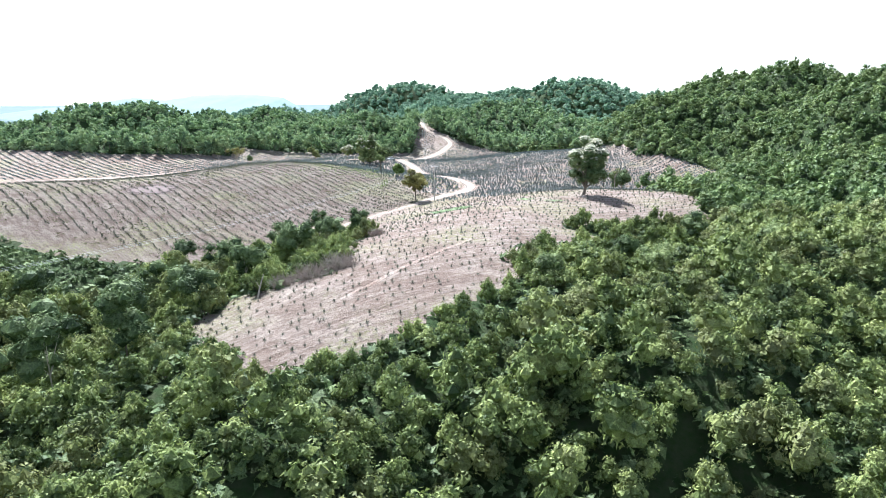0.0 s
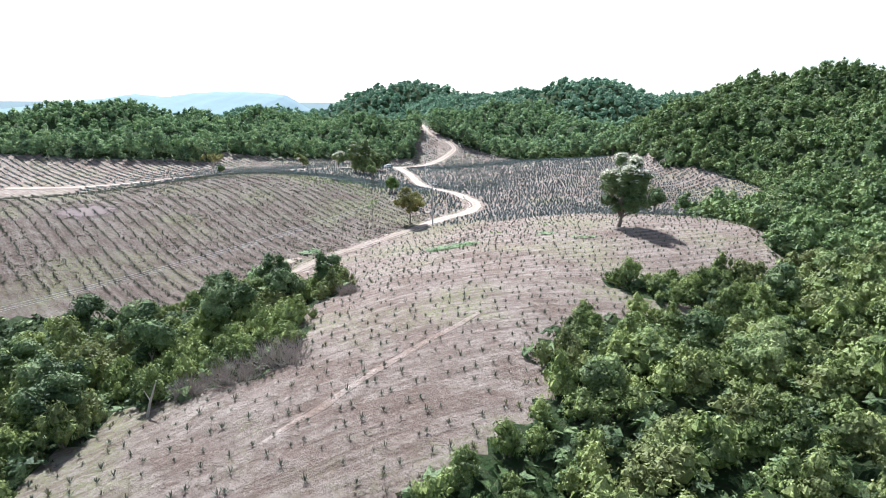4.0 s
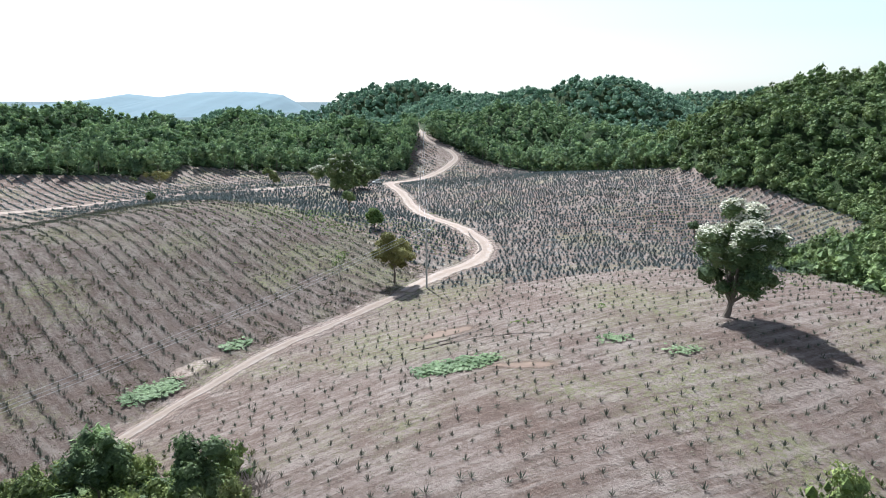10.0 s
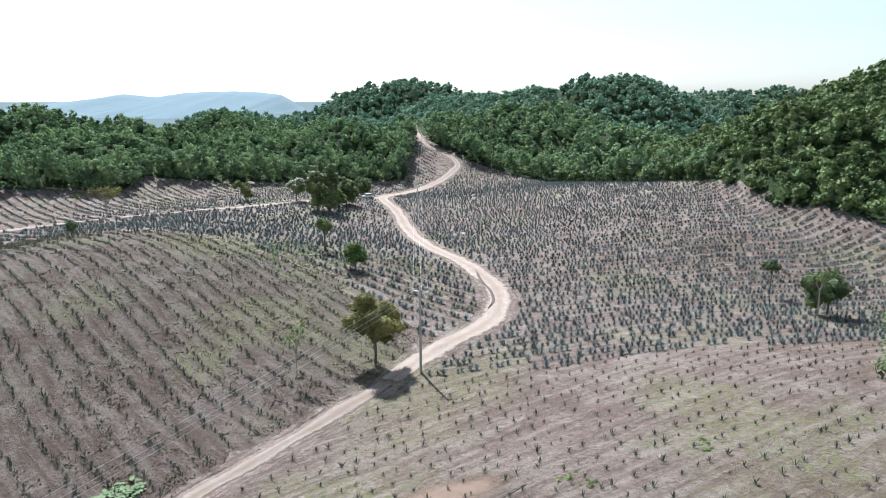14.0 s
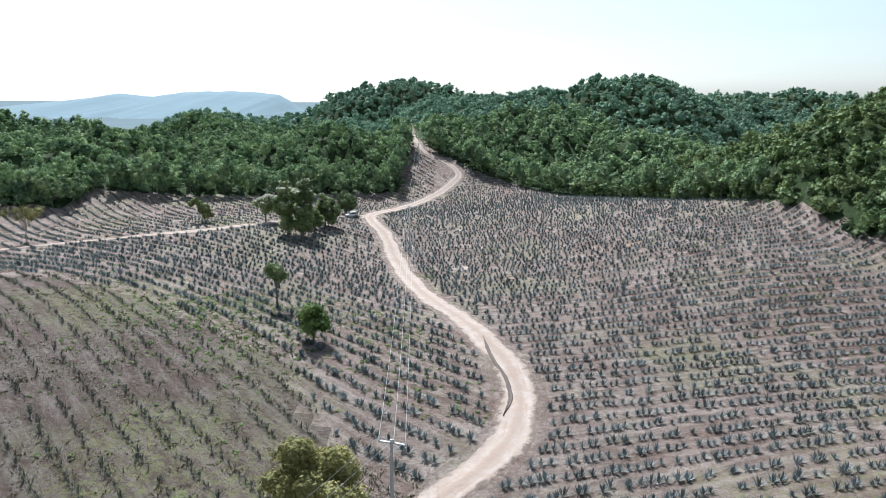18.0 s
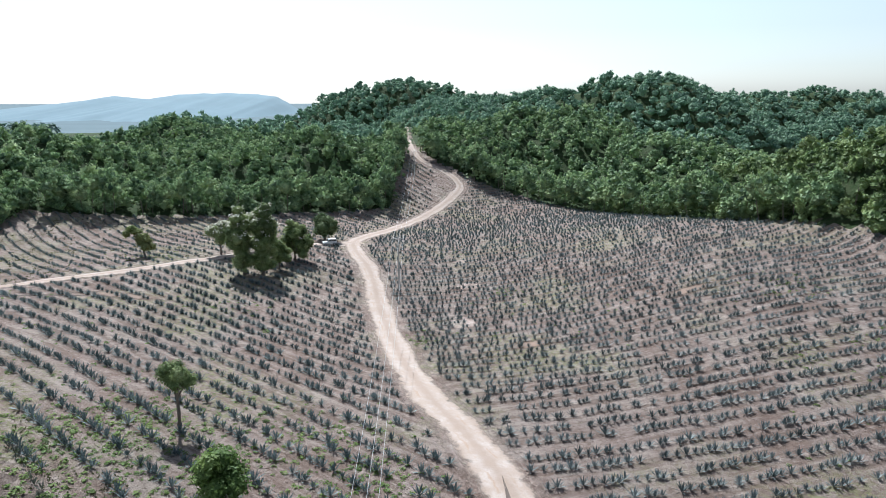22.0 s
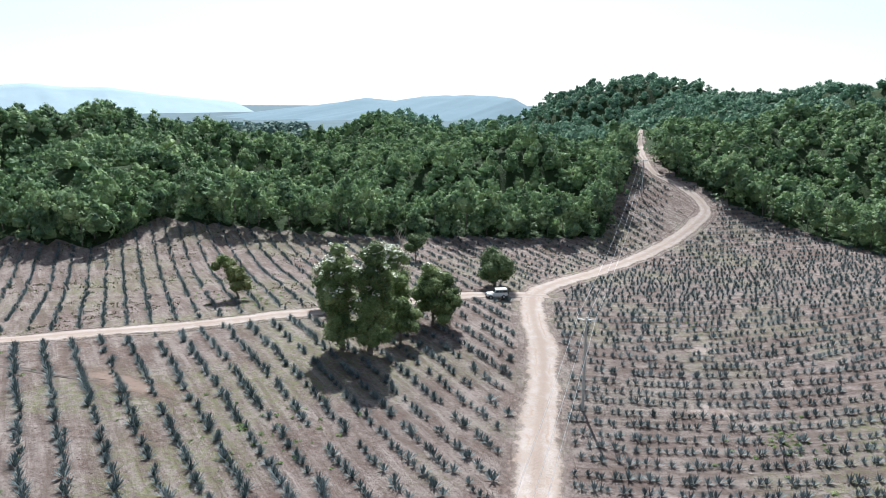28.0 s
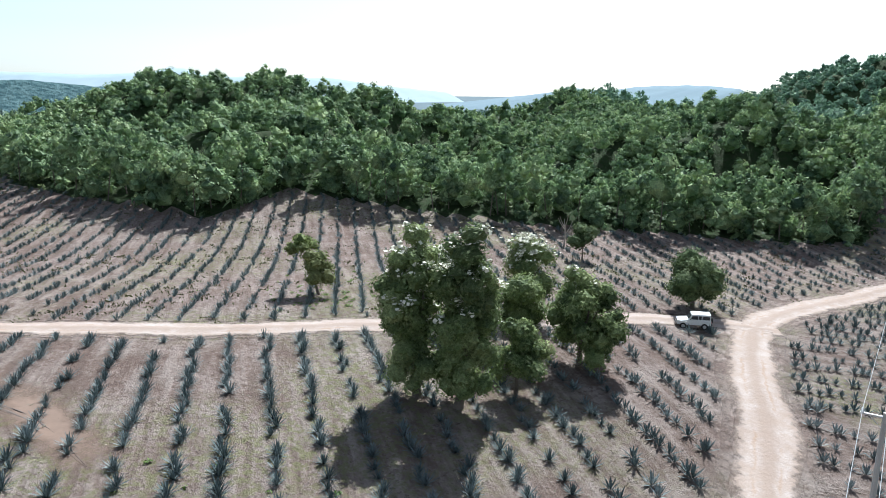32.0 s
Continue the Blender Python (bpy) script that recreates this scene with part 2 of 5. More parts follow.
# one dark tone for the strips of gullies and scrapes
DARK_EARTH = plain("dark_crumbled_earth", (0.10, 0.075, 0.062), 0.95, 0, 0.45, 3.0)
# brighter than leaves are: some of the hills' haze is in this colour
LEAF_WOOD = leaf_material("woodland_leaves", (0.055, 0.105, 0.06), (0.26, 0.39, 0.18), (0.55, 0.66, 0.32), 0.32, 4.0, 0.34)
LEAF_BUSH = leaf_material("thicket_leaves", (0.03, 0.055, 0.018), (0.195, 0.255, 0.075), (0.47, 0.52, 0.19), 0.2, 7.0, 0.36, (0.21, 0.215, 0.085))
LEAF_HILLSIDE = leaf_material("hillside_leaves", (0.036, 0.07, 0.028), (0.19, 0.28, 0.10), (0.43, 0.52, 0.21), 0.24, 4.0, 0.36, (0.19, 0.235, 0.085))
# pale and bluish: distance haze painted into the far leaves' colour
LEAF_FAR = leaf_material("hazed_woodland_leaves", (0.12, 0.225, 0.15), (0.26, 0.405, 0.27), (0.43, 0.57, 0.385), 0.28, 2.0, 0.36)
# blue-grey leaves: the haze over the plain is put into the colour
LEAF_DISTANT = leaf_material("haze_blue_leaves", (0.12, 0.19, 0.165), (0.16, 0.24, 0.205), (0.22, 0.30, 0.255), 0.35, 0.6)
LEAF_GROUP = leaf_material("lush_leaves", (0.05, 0.082, 0.03), (0.215, 0.285, 0.10), (0.48, 0.53, 0.24), 0.26, 7.0, 0.36)
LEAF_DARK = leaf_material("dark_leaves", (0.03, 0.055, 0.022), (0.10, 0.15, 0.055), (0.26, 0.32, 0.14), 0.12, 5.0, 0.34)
LEAF_OLIVE = leaf_material("olive_leaves", (0.07, 0.07, 0.02), (0.21, 0.20, 0.06), (0.44, 0.41, 0.15), 0.2, 7.0, 0.36)
LEAF_AGAVE = leaf_material("agave_leaves", (0.082, 0.108, 0.108), (0.155, 0.195, 0.195), (0.29, 0.335, 0.335), 0.08, 6.0)
LEAF_YOUNG = leaf_material("young_agave_leaves", (0.075, 0.082, 0.062), (0.12, 0.132, 0.10), (0.19, 0.205, 0.16), 0.1, 6.0)
LEAF_STRAW = leaf_material("straw", (0.20, 0.165, 0.12), (0.27, 0.23, 0.17), (0.36, 0.31, 0.24), 0.1, 6.0)
LEAF_TUFT = leaf_material("dry_tuft_blades", (0.075, 0.085, 0.035), (0.13, 0.14, 0.06), (0.22, 0.215, 0.11), 0.2, 6.0)
LEAF_WEED = leaf_material("weed_leaves", (0.09, 0.155, 0.035), (0.165, 0.245, 0.06), (0.27, 0.345, 0.105), 0.35, 6.0)
BLOSSOM = plain("cream_blossom", (0.66, 0.64, 0.52), 0.8, 0, 0.1)
BARK = plain("grey_brown_bark", (0.15, 0.12, 0.095), 0.9)
PALE_BARK = plain("pale_bark", (0.36, 0.32, 0.27), 0.9)
# haze painted as the slope's own pale blue colour
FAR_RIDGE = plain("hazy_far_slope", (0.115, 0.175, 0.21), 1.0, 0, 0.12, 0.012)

# haze painted as blue-grey ground, darkened to the mountain's shaded tone
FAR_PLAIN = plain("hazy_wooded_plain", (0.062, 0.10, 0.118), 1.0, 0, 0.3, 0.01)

# ---- the lie of the land ----
# hills: centre x, y, half widths, turn in degrees, height
HILLS = [
    (-168.7, 391.3, 181.7, 33.9, -10.6, 19.4),  # left_hill
    (-145.1, 436.4, 54.9, 30.5, -45.1, 24.8),  # left_low
    (-150.7, 568.6, 18.5, 87.8, 28.1, 22.9),  # left_far
    (-55.7, 749.2, 58.0, 35.3, 6.9, 34.8),  # mid_hill
    (21.3, 652.4, 53.0, 71.3, -12.0, 26.7),  # saddle
    (149.4, 683.3, 47.1, 63.9, 12.9, 35.4),  # behind the dome
    (40.8, 510.8, 54.9, 58.9, -1.6, 15.0),  # right_spur
    (163.5, 291.2, 45.1, 90.4, 0.6, 47.3),  # right_ridge
    (126.1, 343.3, 25.9, 39.0, -2.5, 32.1),  # right_north
    (462.9, 555.4, 172.3, 81.3, 12.9, 26.3),  # right_far
    (113.3, 604.0, 53.1, 22.1, -49.1, 24.7),  # dome
    (316.9, 809.7, 138.2, 55.0, 2.2, 33.3),  # far ridge to the east
]
# spurs and hollows between them
SPURS = [
    (92.0, 333.6, 7.5, 43.7, 3.3, 10.3),
    (-57.4, 438.1, 31.8, 74.3, -41.8, 3.6),
    (89.4, 440.4, 53.4, 32.1, -47.0, 6.1),
    (-74.3, 635.7, 19.6, 95.2, -7.9, 10.1),
    (59.6, 607.0, 21.5, 33.6, -5.8, -25.3),
    (186.7, 532.0, 19.6, 27.2, -36.2, -29.8),
    (-415.4, 682.0, 183.9, 119.8, 71.2, -34.0),
    (223.8, 529.7, 36.3, 107.0, -16.5, -35.9),
    (-74.6, 641.0, 38.7, 58.3, -4.1, -9.4),
]
FLOOR = 8.0
# gentle swells of the fields on a 40 m net, from x -120 to 120, y 0 to 440
SWELL = [
    (-0.3, -0.5, -2.9, -3.8, -0.4, 1.5, -2.4),
    (-0.7, -0.8, 0.2, 0.1, -3.0, 1.6, 3.6),
    (2.2, -1.4, -0.3, 8.1, -1.9, 1.2, 7.6),
    (6.4, -1.5, -4.8, 10.0, -3.6, -3.2, 5.2),
    (6.6, 4.9, -5.1, 2.7, 6.2, 1.8, 1.0),
    (-1.0, 5.8, 0.5, -4.0, 4.4, -0.9, -2.5),
    (-4.5, 2.6, 7.3, 1.4, -1.1, -3.1, -5.2),
    (0.3, 2.2, -1.5, -2.4, 4.8, 4.3, -15.1),
    (0.8, 0.9, 5.4, -4.5, -1.1, 3.3, -17.3),
    (-0.9, -10.9, -3.2, -6.0, -2.0, -0.7, -12.9),
    (-8.9, -8.8, -5.3, -5.0, 1.8, 0.2, -6.9),
    (-13.5, 3.8, 9.7, -0.8, -5.6, -6.3, -4.6),
]


def height(x, y):
    x, y = np.asarray(x, float), np.asarray(y, float)
    h = np.full(np.broadcast(x, y).shape, FLOOR)
    far = np.clip((np.hypot(x, y - 300) - 520) / 700, 0, 1)
    h = h - 22 * far * far * (3 - 2 * far)
    for cx, cy, sx, sy, a, z in HILLS + SPURS:
        c, s = math.cos(radians(a)), math.sin(radians(a))
        u, v = (x - cx) * c + (y - cy) * s, -(x - cx) * s + (y - cy) * c
        h = h + z * np.exp(-0.5 * ((u / sx) ** 2 + (v / sy) ** 2))
    for j, row in enumerate(SWELL):
        gy = np.exp(-0.5 * ((y - 40 * j) / 34) ** 2)
        for i, k in enumerate(row):
            h = h + k * gy * np.exp(-0.5 * ((x + 120 - 40 * i) / 34) ** 2)
    return h


def relief(x, y):
    """Spurs and hollows of the wooded hills, a few metres deep."""
    wx, wy = x + 14 * np.sin(y * 0.021 + 1.0) + 9 * np.sin(x * 0.037 + y * 0.013), y + 14 * np.sin(x * 0.024 + 2.0) + 9 * np.sin(y * 0.033 - x * 0.017)
    return 1.5 * (1.9 * np.sin(wx * 0.085 + wy * 0.03 + 0.5) + 1.5 * np.sin(wy * 0.075 - wx * 0.04 + 2.1) + np.sin(wx * 0.16 - wy * 0.11 + 4.0)
            + 0.8 * np.sin(wx * 0.13 + wy * 0.17 + 1.2))


WEST_EDGE = [(-18.8, 65.5), (-32, 81), (-30, 93), (-15, 95), (-14, 106), (-18, 116), (-12, 126), (-15, 136), (-28, 141), (-45, 138), (-75, 130), (-120, 136), (-180, 180), (-260, 250), (-300, 330), (-245, 360), (-205, 350), (-155, 337), (-125, 340), (-105, 345), (-105, 363), (-87, 371), (-63, 381), (-45, 391), (-28, 401), (-17, 408), (-17, 440), (-16, 455), (-19, 480), (-14, 480), (-8, 457)]
EAST_EDGE = [(8, 443), (22, 432), (38, 415), (56, 376), (67, 358), (75, 338), (80, 318), (83, 295), (96, 273), (103, 259), (100, 244), (62, 217), (60, 200), (63, 172), (59, 157), (57, 145), (50, 139), (41, 136), (38, 132), (29, 128), (21, 124), (24, 120.5), (29, 119), (34, 118), (31.5, 114), (25, 112), (20, 109), (16, 107.5), (13, 104), (10, 99), (9.7, 95), (8.0, 85), (0.6, 77.8), (-3.4, 73.2), (-11.6, 66.8)]
OPEN_LAND = WEST_EDGE + EAST_EDGE


def inside(poly, x, y):
    x, y = np.asarray(x, float), np.asarray(y, float)
    res = np.zeros(x.shape, bool)
    n = len(poly)
    for i in range(n):
        (x0, y0), (x1, y1) = poly[i], poly[(i + 1) % n]
        if y0 != y1:
            res ^= ((y0 > y) != (y1 > y)) & (x < (x1 - x0) * (y - y0) / (y1 - y0) + x0)
    return res


def spline(points, step=1.0):
    """A smooth line through the points, with a place about every step metres."""
    p = np.array(points, float)
    p = np.vstack([2 * p[0] - p[1], p, 2 * p[-1] - p[-2]])
    out = []
    for i in range(1, len(p) - 2):
        n = max(2, int(np.linalg.norm(p[i + 1] - p[i]) / step))
        t = np.linspace(0, 1, n, endpoint=False)[:, None]
        out.append(0.5 * (2 * p[i] + (p[i + 1] - p[i - 1]) * t + (2 * p[i - 1] - 5 * p[i] + 4 * p[i + 1] - p[i + 2]) * t ** 2
                          + (3 * p[i] - p[i - 1] - 3 * p[i + 1] + p[i + 2]) * t ** 3))
    out.append(p[-2:-1])
    return np.vstack(out)


ROAD_LINE = spline([(-40, 128), (-33, 146), (-28.5, 158), (-22.8, 171.5), (-15.8, 182), (-10.5, 189.5), (-6, 196.5), (-1.9, 204.3), (4.7, 213.8), (8.3, 223), (8.1, 236), (3.3, 251.5), (-2, 265.5), (-6, 281), (-10.5, 303), (-14.8, 326), (-19.5, 341), (-21.5, 352), (-19.5, 365), (-13, 386.5), (-2.5, 411.5), (4, 430), (3.4, 438), (-1.5, 445), (-9, 451), (-12.8, 462), (-16, 484), (-19, 520), (-22, 560)])
BRANCH_LINE = spline([(-19.5, 352), (-24.7, 349), (-31.1, 343.5), (-40, 332), (-50, 320.7), (-57, 312.5), (-64.5, 306), (-74, 299), (-86, 294), (-100, 290), (-125, 286), (-160, 284)])


def off_line(line, x, y):
    """The distance from each place to the line."""
    d = np.full(np.shape(x), 1e9)
    for q in line[::2]:
        d = np.minimum(d, np.hypot(x - q[0], y - q[1]))
    return d


def mesh_object(name, verts, faces, mat, smooth=False, parent=None):
    """One mesh object from arrays: verts n x 3, faces m x k."""
    me = bpy.data.meshes.new(name)
    faces = np.asarray(faces, np.int32)
    k = faces.shape[1]
    me.vertices.add(len(verts))
    me.vertices.foreach_set("co", np.asarray(verts, np.float32).ravel())
    me.loops.add(faces.size)
    me.loops.foreach_set("vertex_index", faces.ravel())
    me.polygons.add(len(faces))
    me.polygons.foreach_set("loop_start", np.arange(0, faces.size, k, dtype=np.int32))
    me.update(calc_edges=True)
    me.polygons.foreach_set("use_smooth", np.full(len(faces), smooth))
    me.materials.append(mat)
    if mat.name in HEART:
        # the dense hearts of the crowns are not broken up
        me.materials.append(HEART[mat.name])
        leaf = (faces[:, 1] == faces[:, 0] + 1) & (faces[:, 2] == faces[:, 0] + 2)
        me.polygons.foreach_set("material_index", (~leaf).astype(np.int32))
    ob = new(name, me)
    if parent:
        ob.parent = parent
    return ob


# the ground: fine where the camera flies, coarser to the horizon
def axis(lo, hi, step, wide_lo, wide_hi, wide, far):
    mid = list(np.arange(wide_lo, lo - wide / 2, wide)) + list(np.arange(lo, hi + step / 2, step)) + list(np.arange(hi + wide, wide_hi + wide / 2, wide))
    lo, hi, step = wide_lo, mid[-1], wide
    out, s, a = [], step, hi
    while a < far:
        s *= 1.25
        a += s
        out.append(a)
    low, s, a = [], step, lo
    while a > -far:
        s *= 1.25
        a -= s
        low.append(a)
    return np.array(low[::-1] + mid + out)


gx, gy = axis(-130, 130, 2.0, -340, 340, 5, 4200), axis(40, 460, 2.0, 20, 840, 5, 4200)
GX, GY = np.meshgrid(gx, gy)
GZ = height(GX, GY)
EDGE = spline(OPEN_LAND + OPEN_LAND[:1], 2.0)
hilly = (np.abs(GX) < 420) & (GY > 0) & (GY < 900) & ~inside(OPEN_LAND, GX, GY)
GZ[hilly] += relief(GX[hilly], GY[hilly]) * np.clip(off_line(EDGE, GX[hilly], GY[hilly]) / 25, 0, 1)
rough = np.array([[noise.noise((x * 0.16, y * 0.16, 3.0)) for x in gx] for y in gy])
near = (np.abs(GX) < 140) & (GY > 30) & (GY < 470)
GZ = GZ + np.where(near, 0.16, 0.0) * rough
nx = len(gx)
idx = np.arange(GX.size).reshape(GX.shape)
quads = np.stack([idx[:-1, :-1], idx[:-1, 1:], idx[1:, 1:], idx[1:, :-1]], -1).reshape(-1, 4)
sheet = mesh_object("ground", np.stack([GX, GY, GZ], -1).reshape(-1, 3), quads, SOIL, True)
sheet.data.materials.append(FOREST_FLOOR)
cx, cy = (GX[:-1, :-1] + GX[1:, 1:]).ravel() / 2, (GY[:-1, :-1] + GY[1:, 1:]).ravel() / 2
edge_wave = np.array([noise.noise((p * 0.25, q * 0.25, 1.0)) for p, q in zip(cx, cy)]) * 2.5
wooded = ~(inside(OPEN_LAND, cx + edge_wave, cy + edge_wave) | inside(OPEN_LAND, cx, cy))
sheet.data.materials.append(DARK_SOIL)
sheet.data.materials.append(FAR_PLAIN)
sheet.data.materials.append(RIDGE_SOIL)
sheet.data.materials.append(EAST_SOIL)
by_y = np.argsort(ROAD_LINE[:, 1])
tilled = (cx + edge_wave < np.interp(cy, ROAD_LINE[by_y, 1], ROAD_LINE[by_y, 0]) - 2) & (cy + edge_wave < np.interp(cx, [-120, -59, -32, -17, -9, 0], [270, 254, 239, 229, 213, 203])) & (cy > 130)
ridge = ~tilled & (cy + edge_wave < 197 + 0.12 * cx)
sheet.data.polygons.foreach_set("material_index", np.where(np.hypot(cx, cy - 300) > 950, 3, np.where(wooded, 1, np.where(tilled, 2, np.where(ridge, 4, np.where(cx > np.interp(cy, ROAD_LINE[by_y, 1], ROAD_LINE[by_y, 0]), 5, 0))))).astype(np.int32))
tagged(sheet,
       "dry pinkish-brown soil of rolling farm land", "ground", kind="structure")


def ground_z(x, y):
    """The height of the ground sheet itself."""
    x, y = np.atleast_1d(np.asarray(x, float)), np.atleast_1d(np.asarray(y, float))
    i, j = np.clip(np.searchsorted(gx, x) - 1, 0, nx - 2), np.clip(np.searchsorted(gy, y) - 1, 0, len(gy) - 2)
    u, v = (x - gx[i]) / (gx[i + 1] - gx[i]), (y - gy[j]) / (gy[j + 1] - gy[j])
    return GZ[j, i] * (1 - u) * (1 - v) + GZ[j, i + 1] * u * (1 - v) + GZ[j + 1, i] * (1 - u) * v + GZ[j + 1, i + 1] * u * v


def road(name, line, width, label, cols=13, mat=None, drop=0.0):
    tan = np.gradient(line, axis=0)
    tan /= np.linalg.norm(tan, axis=1)[:, None]
    nor = np.stack([tan[:, 1], -tan[:, 0]], 1)
    s = np.linspace(-1, 1, cols)
    width = np.broadcast_to(np.asarray(width, float), len(line))
    left = np.array([0.7 * noise.noise((q[0] * 0.15, q[1] * 0.15, 9)) + 0.12 * noise.noise((q[0] * 0.9, q[1] * 0.9, 4)) for q in line])
    right = np.array([0.7 * noise.noise((q[0] * 0.15, q[1] * 0.15, 29)) + 0.12 * noise.noise((q[0] * 0.9, q[1] * 0.9, 14)) for q in line])
    half = np.where(s[None, :] < 0, (width / 2 + left)[:, None], (width / 2 + right)[:, None]) * s[None, :]
    X, Y = line[:, 0, None] + nor[:, 0, None] * half, line[:, 1, None] + nor[:, 1, None] * half
    lift = 0.14 - 0.2 * np.abs(s[None, :]) ** 4 - 0.09 * np.exp(-((np.abs(s[None, :]) - 0.42) / 0.13) ** 2)
    Z = ground_z(X.ravel(), Y.ravel()).reshape(X.shape) + lift - drop
    id_ = np.arange(X.size).reshape(X.shape)
    f = np.stack([id_[:-1, :-1], id_[:-1, 1:], id_[1:, 1:], id_[1:, :-1]], -1).reshape(-1, 4)
    ob = mesh_object(name, np.stack([X, Y, Z], -1).reshape(-1, 3), f, mat or ROAD, True)
    ob.data.attributes.new("across", "FLOAT", "POINT").data.foreach_set("value", np.broadcast_to(np.abs(s), X.shape).ravel().astype(np.float32))
    return tagged(ob, label, "dirt road", kind="structure")


WIDE = np.interp(ROAD_LINE[:, 1], [150, 195, 212, 240, 300, 330, 420, 445, 465, 560], [2.6, 3.2, 4.6, 5.0, 4.8, 4.6, 4.4, 3.6, 2.6, 2.4])
LOWER = ROAD_LINE[:, 1] < 196
road("dirt_road", ROAD_LINE[~LOWER], WIDE[~LOWER], "pale rutted dirt track winding up the valley")
road("field_track", ROAD_LINE[LOWER], WIDE[LOWER] - 0.4, "brown double track across the young field", mat=TRACK)
road("road_verge", ROAD_LINE, WIDE + 3.6, "trodden earth verge of the dirt track", 13, TRODDEN, 0.075)
road("side_road", BRANCH_LINE, 4.3, "pale dirt side track between the agave rows")
road("side_verge", BRANCH_LINE, 7.0, "trodden earth verge of the side track", 13, TRODDEN, 0.075)

# ---- plants ----
rng = np.random.default_rng(7)


# a twenty-sided core for the lobes of crowns
G = (1 + math.sqrt(5)) / 2
CORE_V = np.array([(a, b, c) for a in (0,) for b in (-1, 1) for c in (-G, G)] + [(a, b, 0) for a in (-1, 1) for b in (-G, G)] + [(a, 0, c) for a in (-G, G) for c in (-1, 1)], float)
CORE_V /= np.linalg.norm(CORE_V[0])
CORE_F = []
for a, b, c in itertools.combinations(range(12), 3):
    if max(np.linalg.norm(CORE_V[a] - CORE_V[b]), np.linalg.norm(CORE_V[b] - CORE_V[c]), np.linalg.norm(CORE_V[a] - CORE_V[c])) < 1.1:
        out = np.dot(np.cross(CORE_V[b] - CORE_V[a], CORE_V[c] - CORE_V[a]), CORE_V[a]) > 0
        CORE_F.append((c, a, b) if out else (c, b, a))
CORE_F = np.array(CORE_F)
KNOB_V = np.array([(1, 0, 0), (-1, 0, 0), (0, 1, 0), (0, -1, 0), (0, 0, 1), (0, 0, -1)], float)
KNOB_F = np.array([(4, 0, 2), (4, 2, 1), (4, 1, 3), (4, 3, 0), (5, 2, 0), (5, 1, 2), (5, 3, 1), (5, 0, 3)])


def sprays(r, cen, rad, leaves, size, droop=0.35, squash=0.85, heart=0.62, shell=(0.65, 1.12)):
    """Leaf sprays spread over the skins of round lobes, and a solid core in each lobe. Returns verts and triangles."""
    cen, rad = np.asarray(cen, float), np.asarray(rad, float)
    which = r.choice(len(rad), leaves, p=rad ** 2 / (rad ** 2).sum())
    n = r.normal(size=(leaves, 3))
    n[:, 2] += 0.45
    n /= np.linalg.norm(n, axis=1)[:, None]
    off = n * (rad[which] * r.uniform(*shell, leaves))[:, None]
    off[:, 2] *= squash
    p = cen[which] + off
    m = n + r.normal(size=(leaves, 3)) * 0.42
    m[:, 2] += 0.4
    m /= np.linalg.norm(m, axis=1)[:, None]
    t1 = np.cross(m, r.normal(size=(leaves, 3)))
    t1 /= np.linalg.norm(t1, axis=1)[:, None] + 1e-9
    t2 = np.cross(m, t1)
    s = (size * r.uniform(0.55, 1.4, leaves))[:, None]
    tip = p + t2 * s
    tip[:, 2] -= droop * s[:, 0]
    v = np.stack([p - t2 * s * 0.8 + t1 * s * 0.62, tip, p - t2 * s * 0.8 - t1 * s * 0.62], 1).reshape(-1, 3)
    f = np.arange(len(v)).reshape(-1, 3)
    for c, q in zip(cen, rad):
        kv, kf = (CORE_V, CORE_F) if q > 1.4 * rad.min() and q > 0.9 * rad.max() else (KNOB_V, KNOB_F)
        f = np.vstack([f, kf + len(v)])
        v = np.vstack([v, c + kv * r.uniform(0.8, 1.15, (len(kv), 1)) * np.array((1, 1, squash)) * q * heart])
    return v, f


def crown_template(seed, leaves, size, lobes=7, tall=1.0, heart=0.9):
    """A domed crown about 1 in half width and tall high, of uneven round lobes over a broad middle."""
    r = np.random.default_rng(seed)
    cen, rad = [(0, 0, 0.4 * tall)], [0.55]
    for k in range(lobes - 1):
        e = radians(5 + 82 * ((k + 0.5) / (lobes - 1)) ** 0.8 + r.uniform(-8, 8))
        a, q = 2.4 * k + r.uniform(-0.7, 0.7), r.uniform(0.2, 0.38)
        d = 0.78 * math.cos(e) * r.uniform(0.6, 1.2)
        rad.append(q)
        cen.append((d * math.cos(a), d * math.sin(a), 0.18 * tall + (0.8 * tall - 0.6 * q) * math.sin(e) * r.uniform(0.72, 1.12)))
    return sprays(r, cen, rad, leaves, size, heart=heart, shell=(0.8, 1.16))


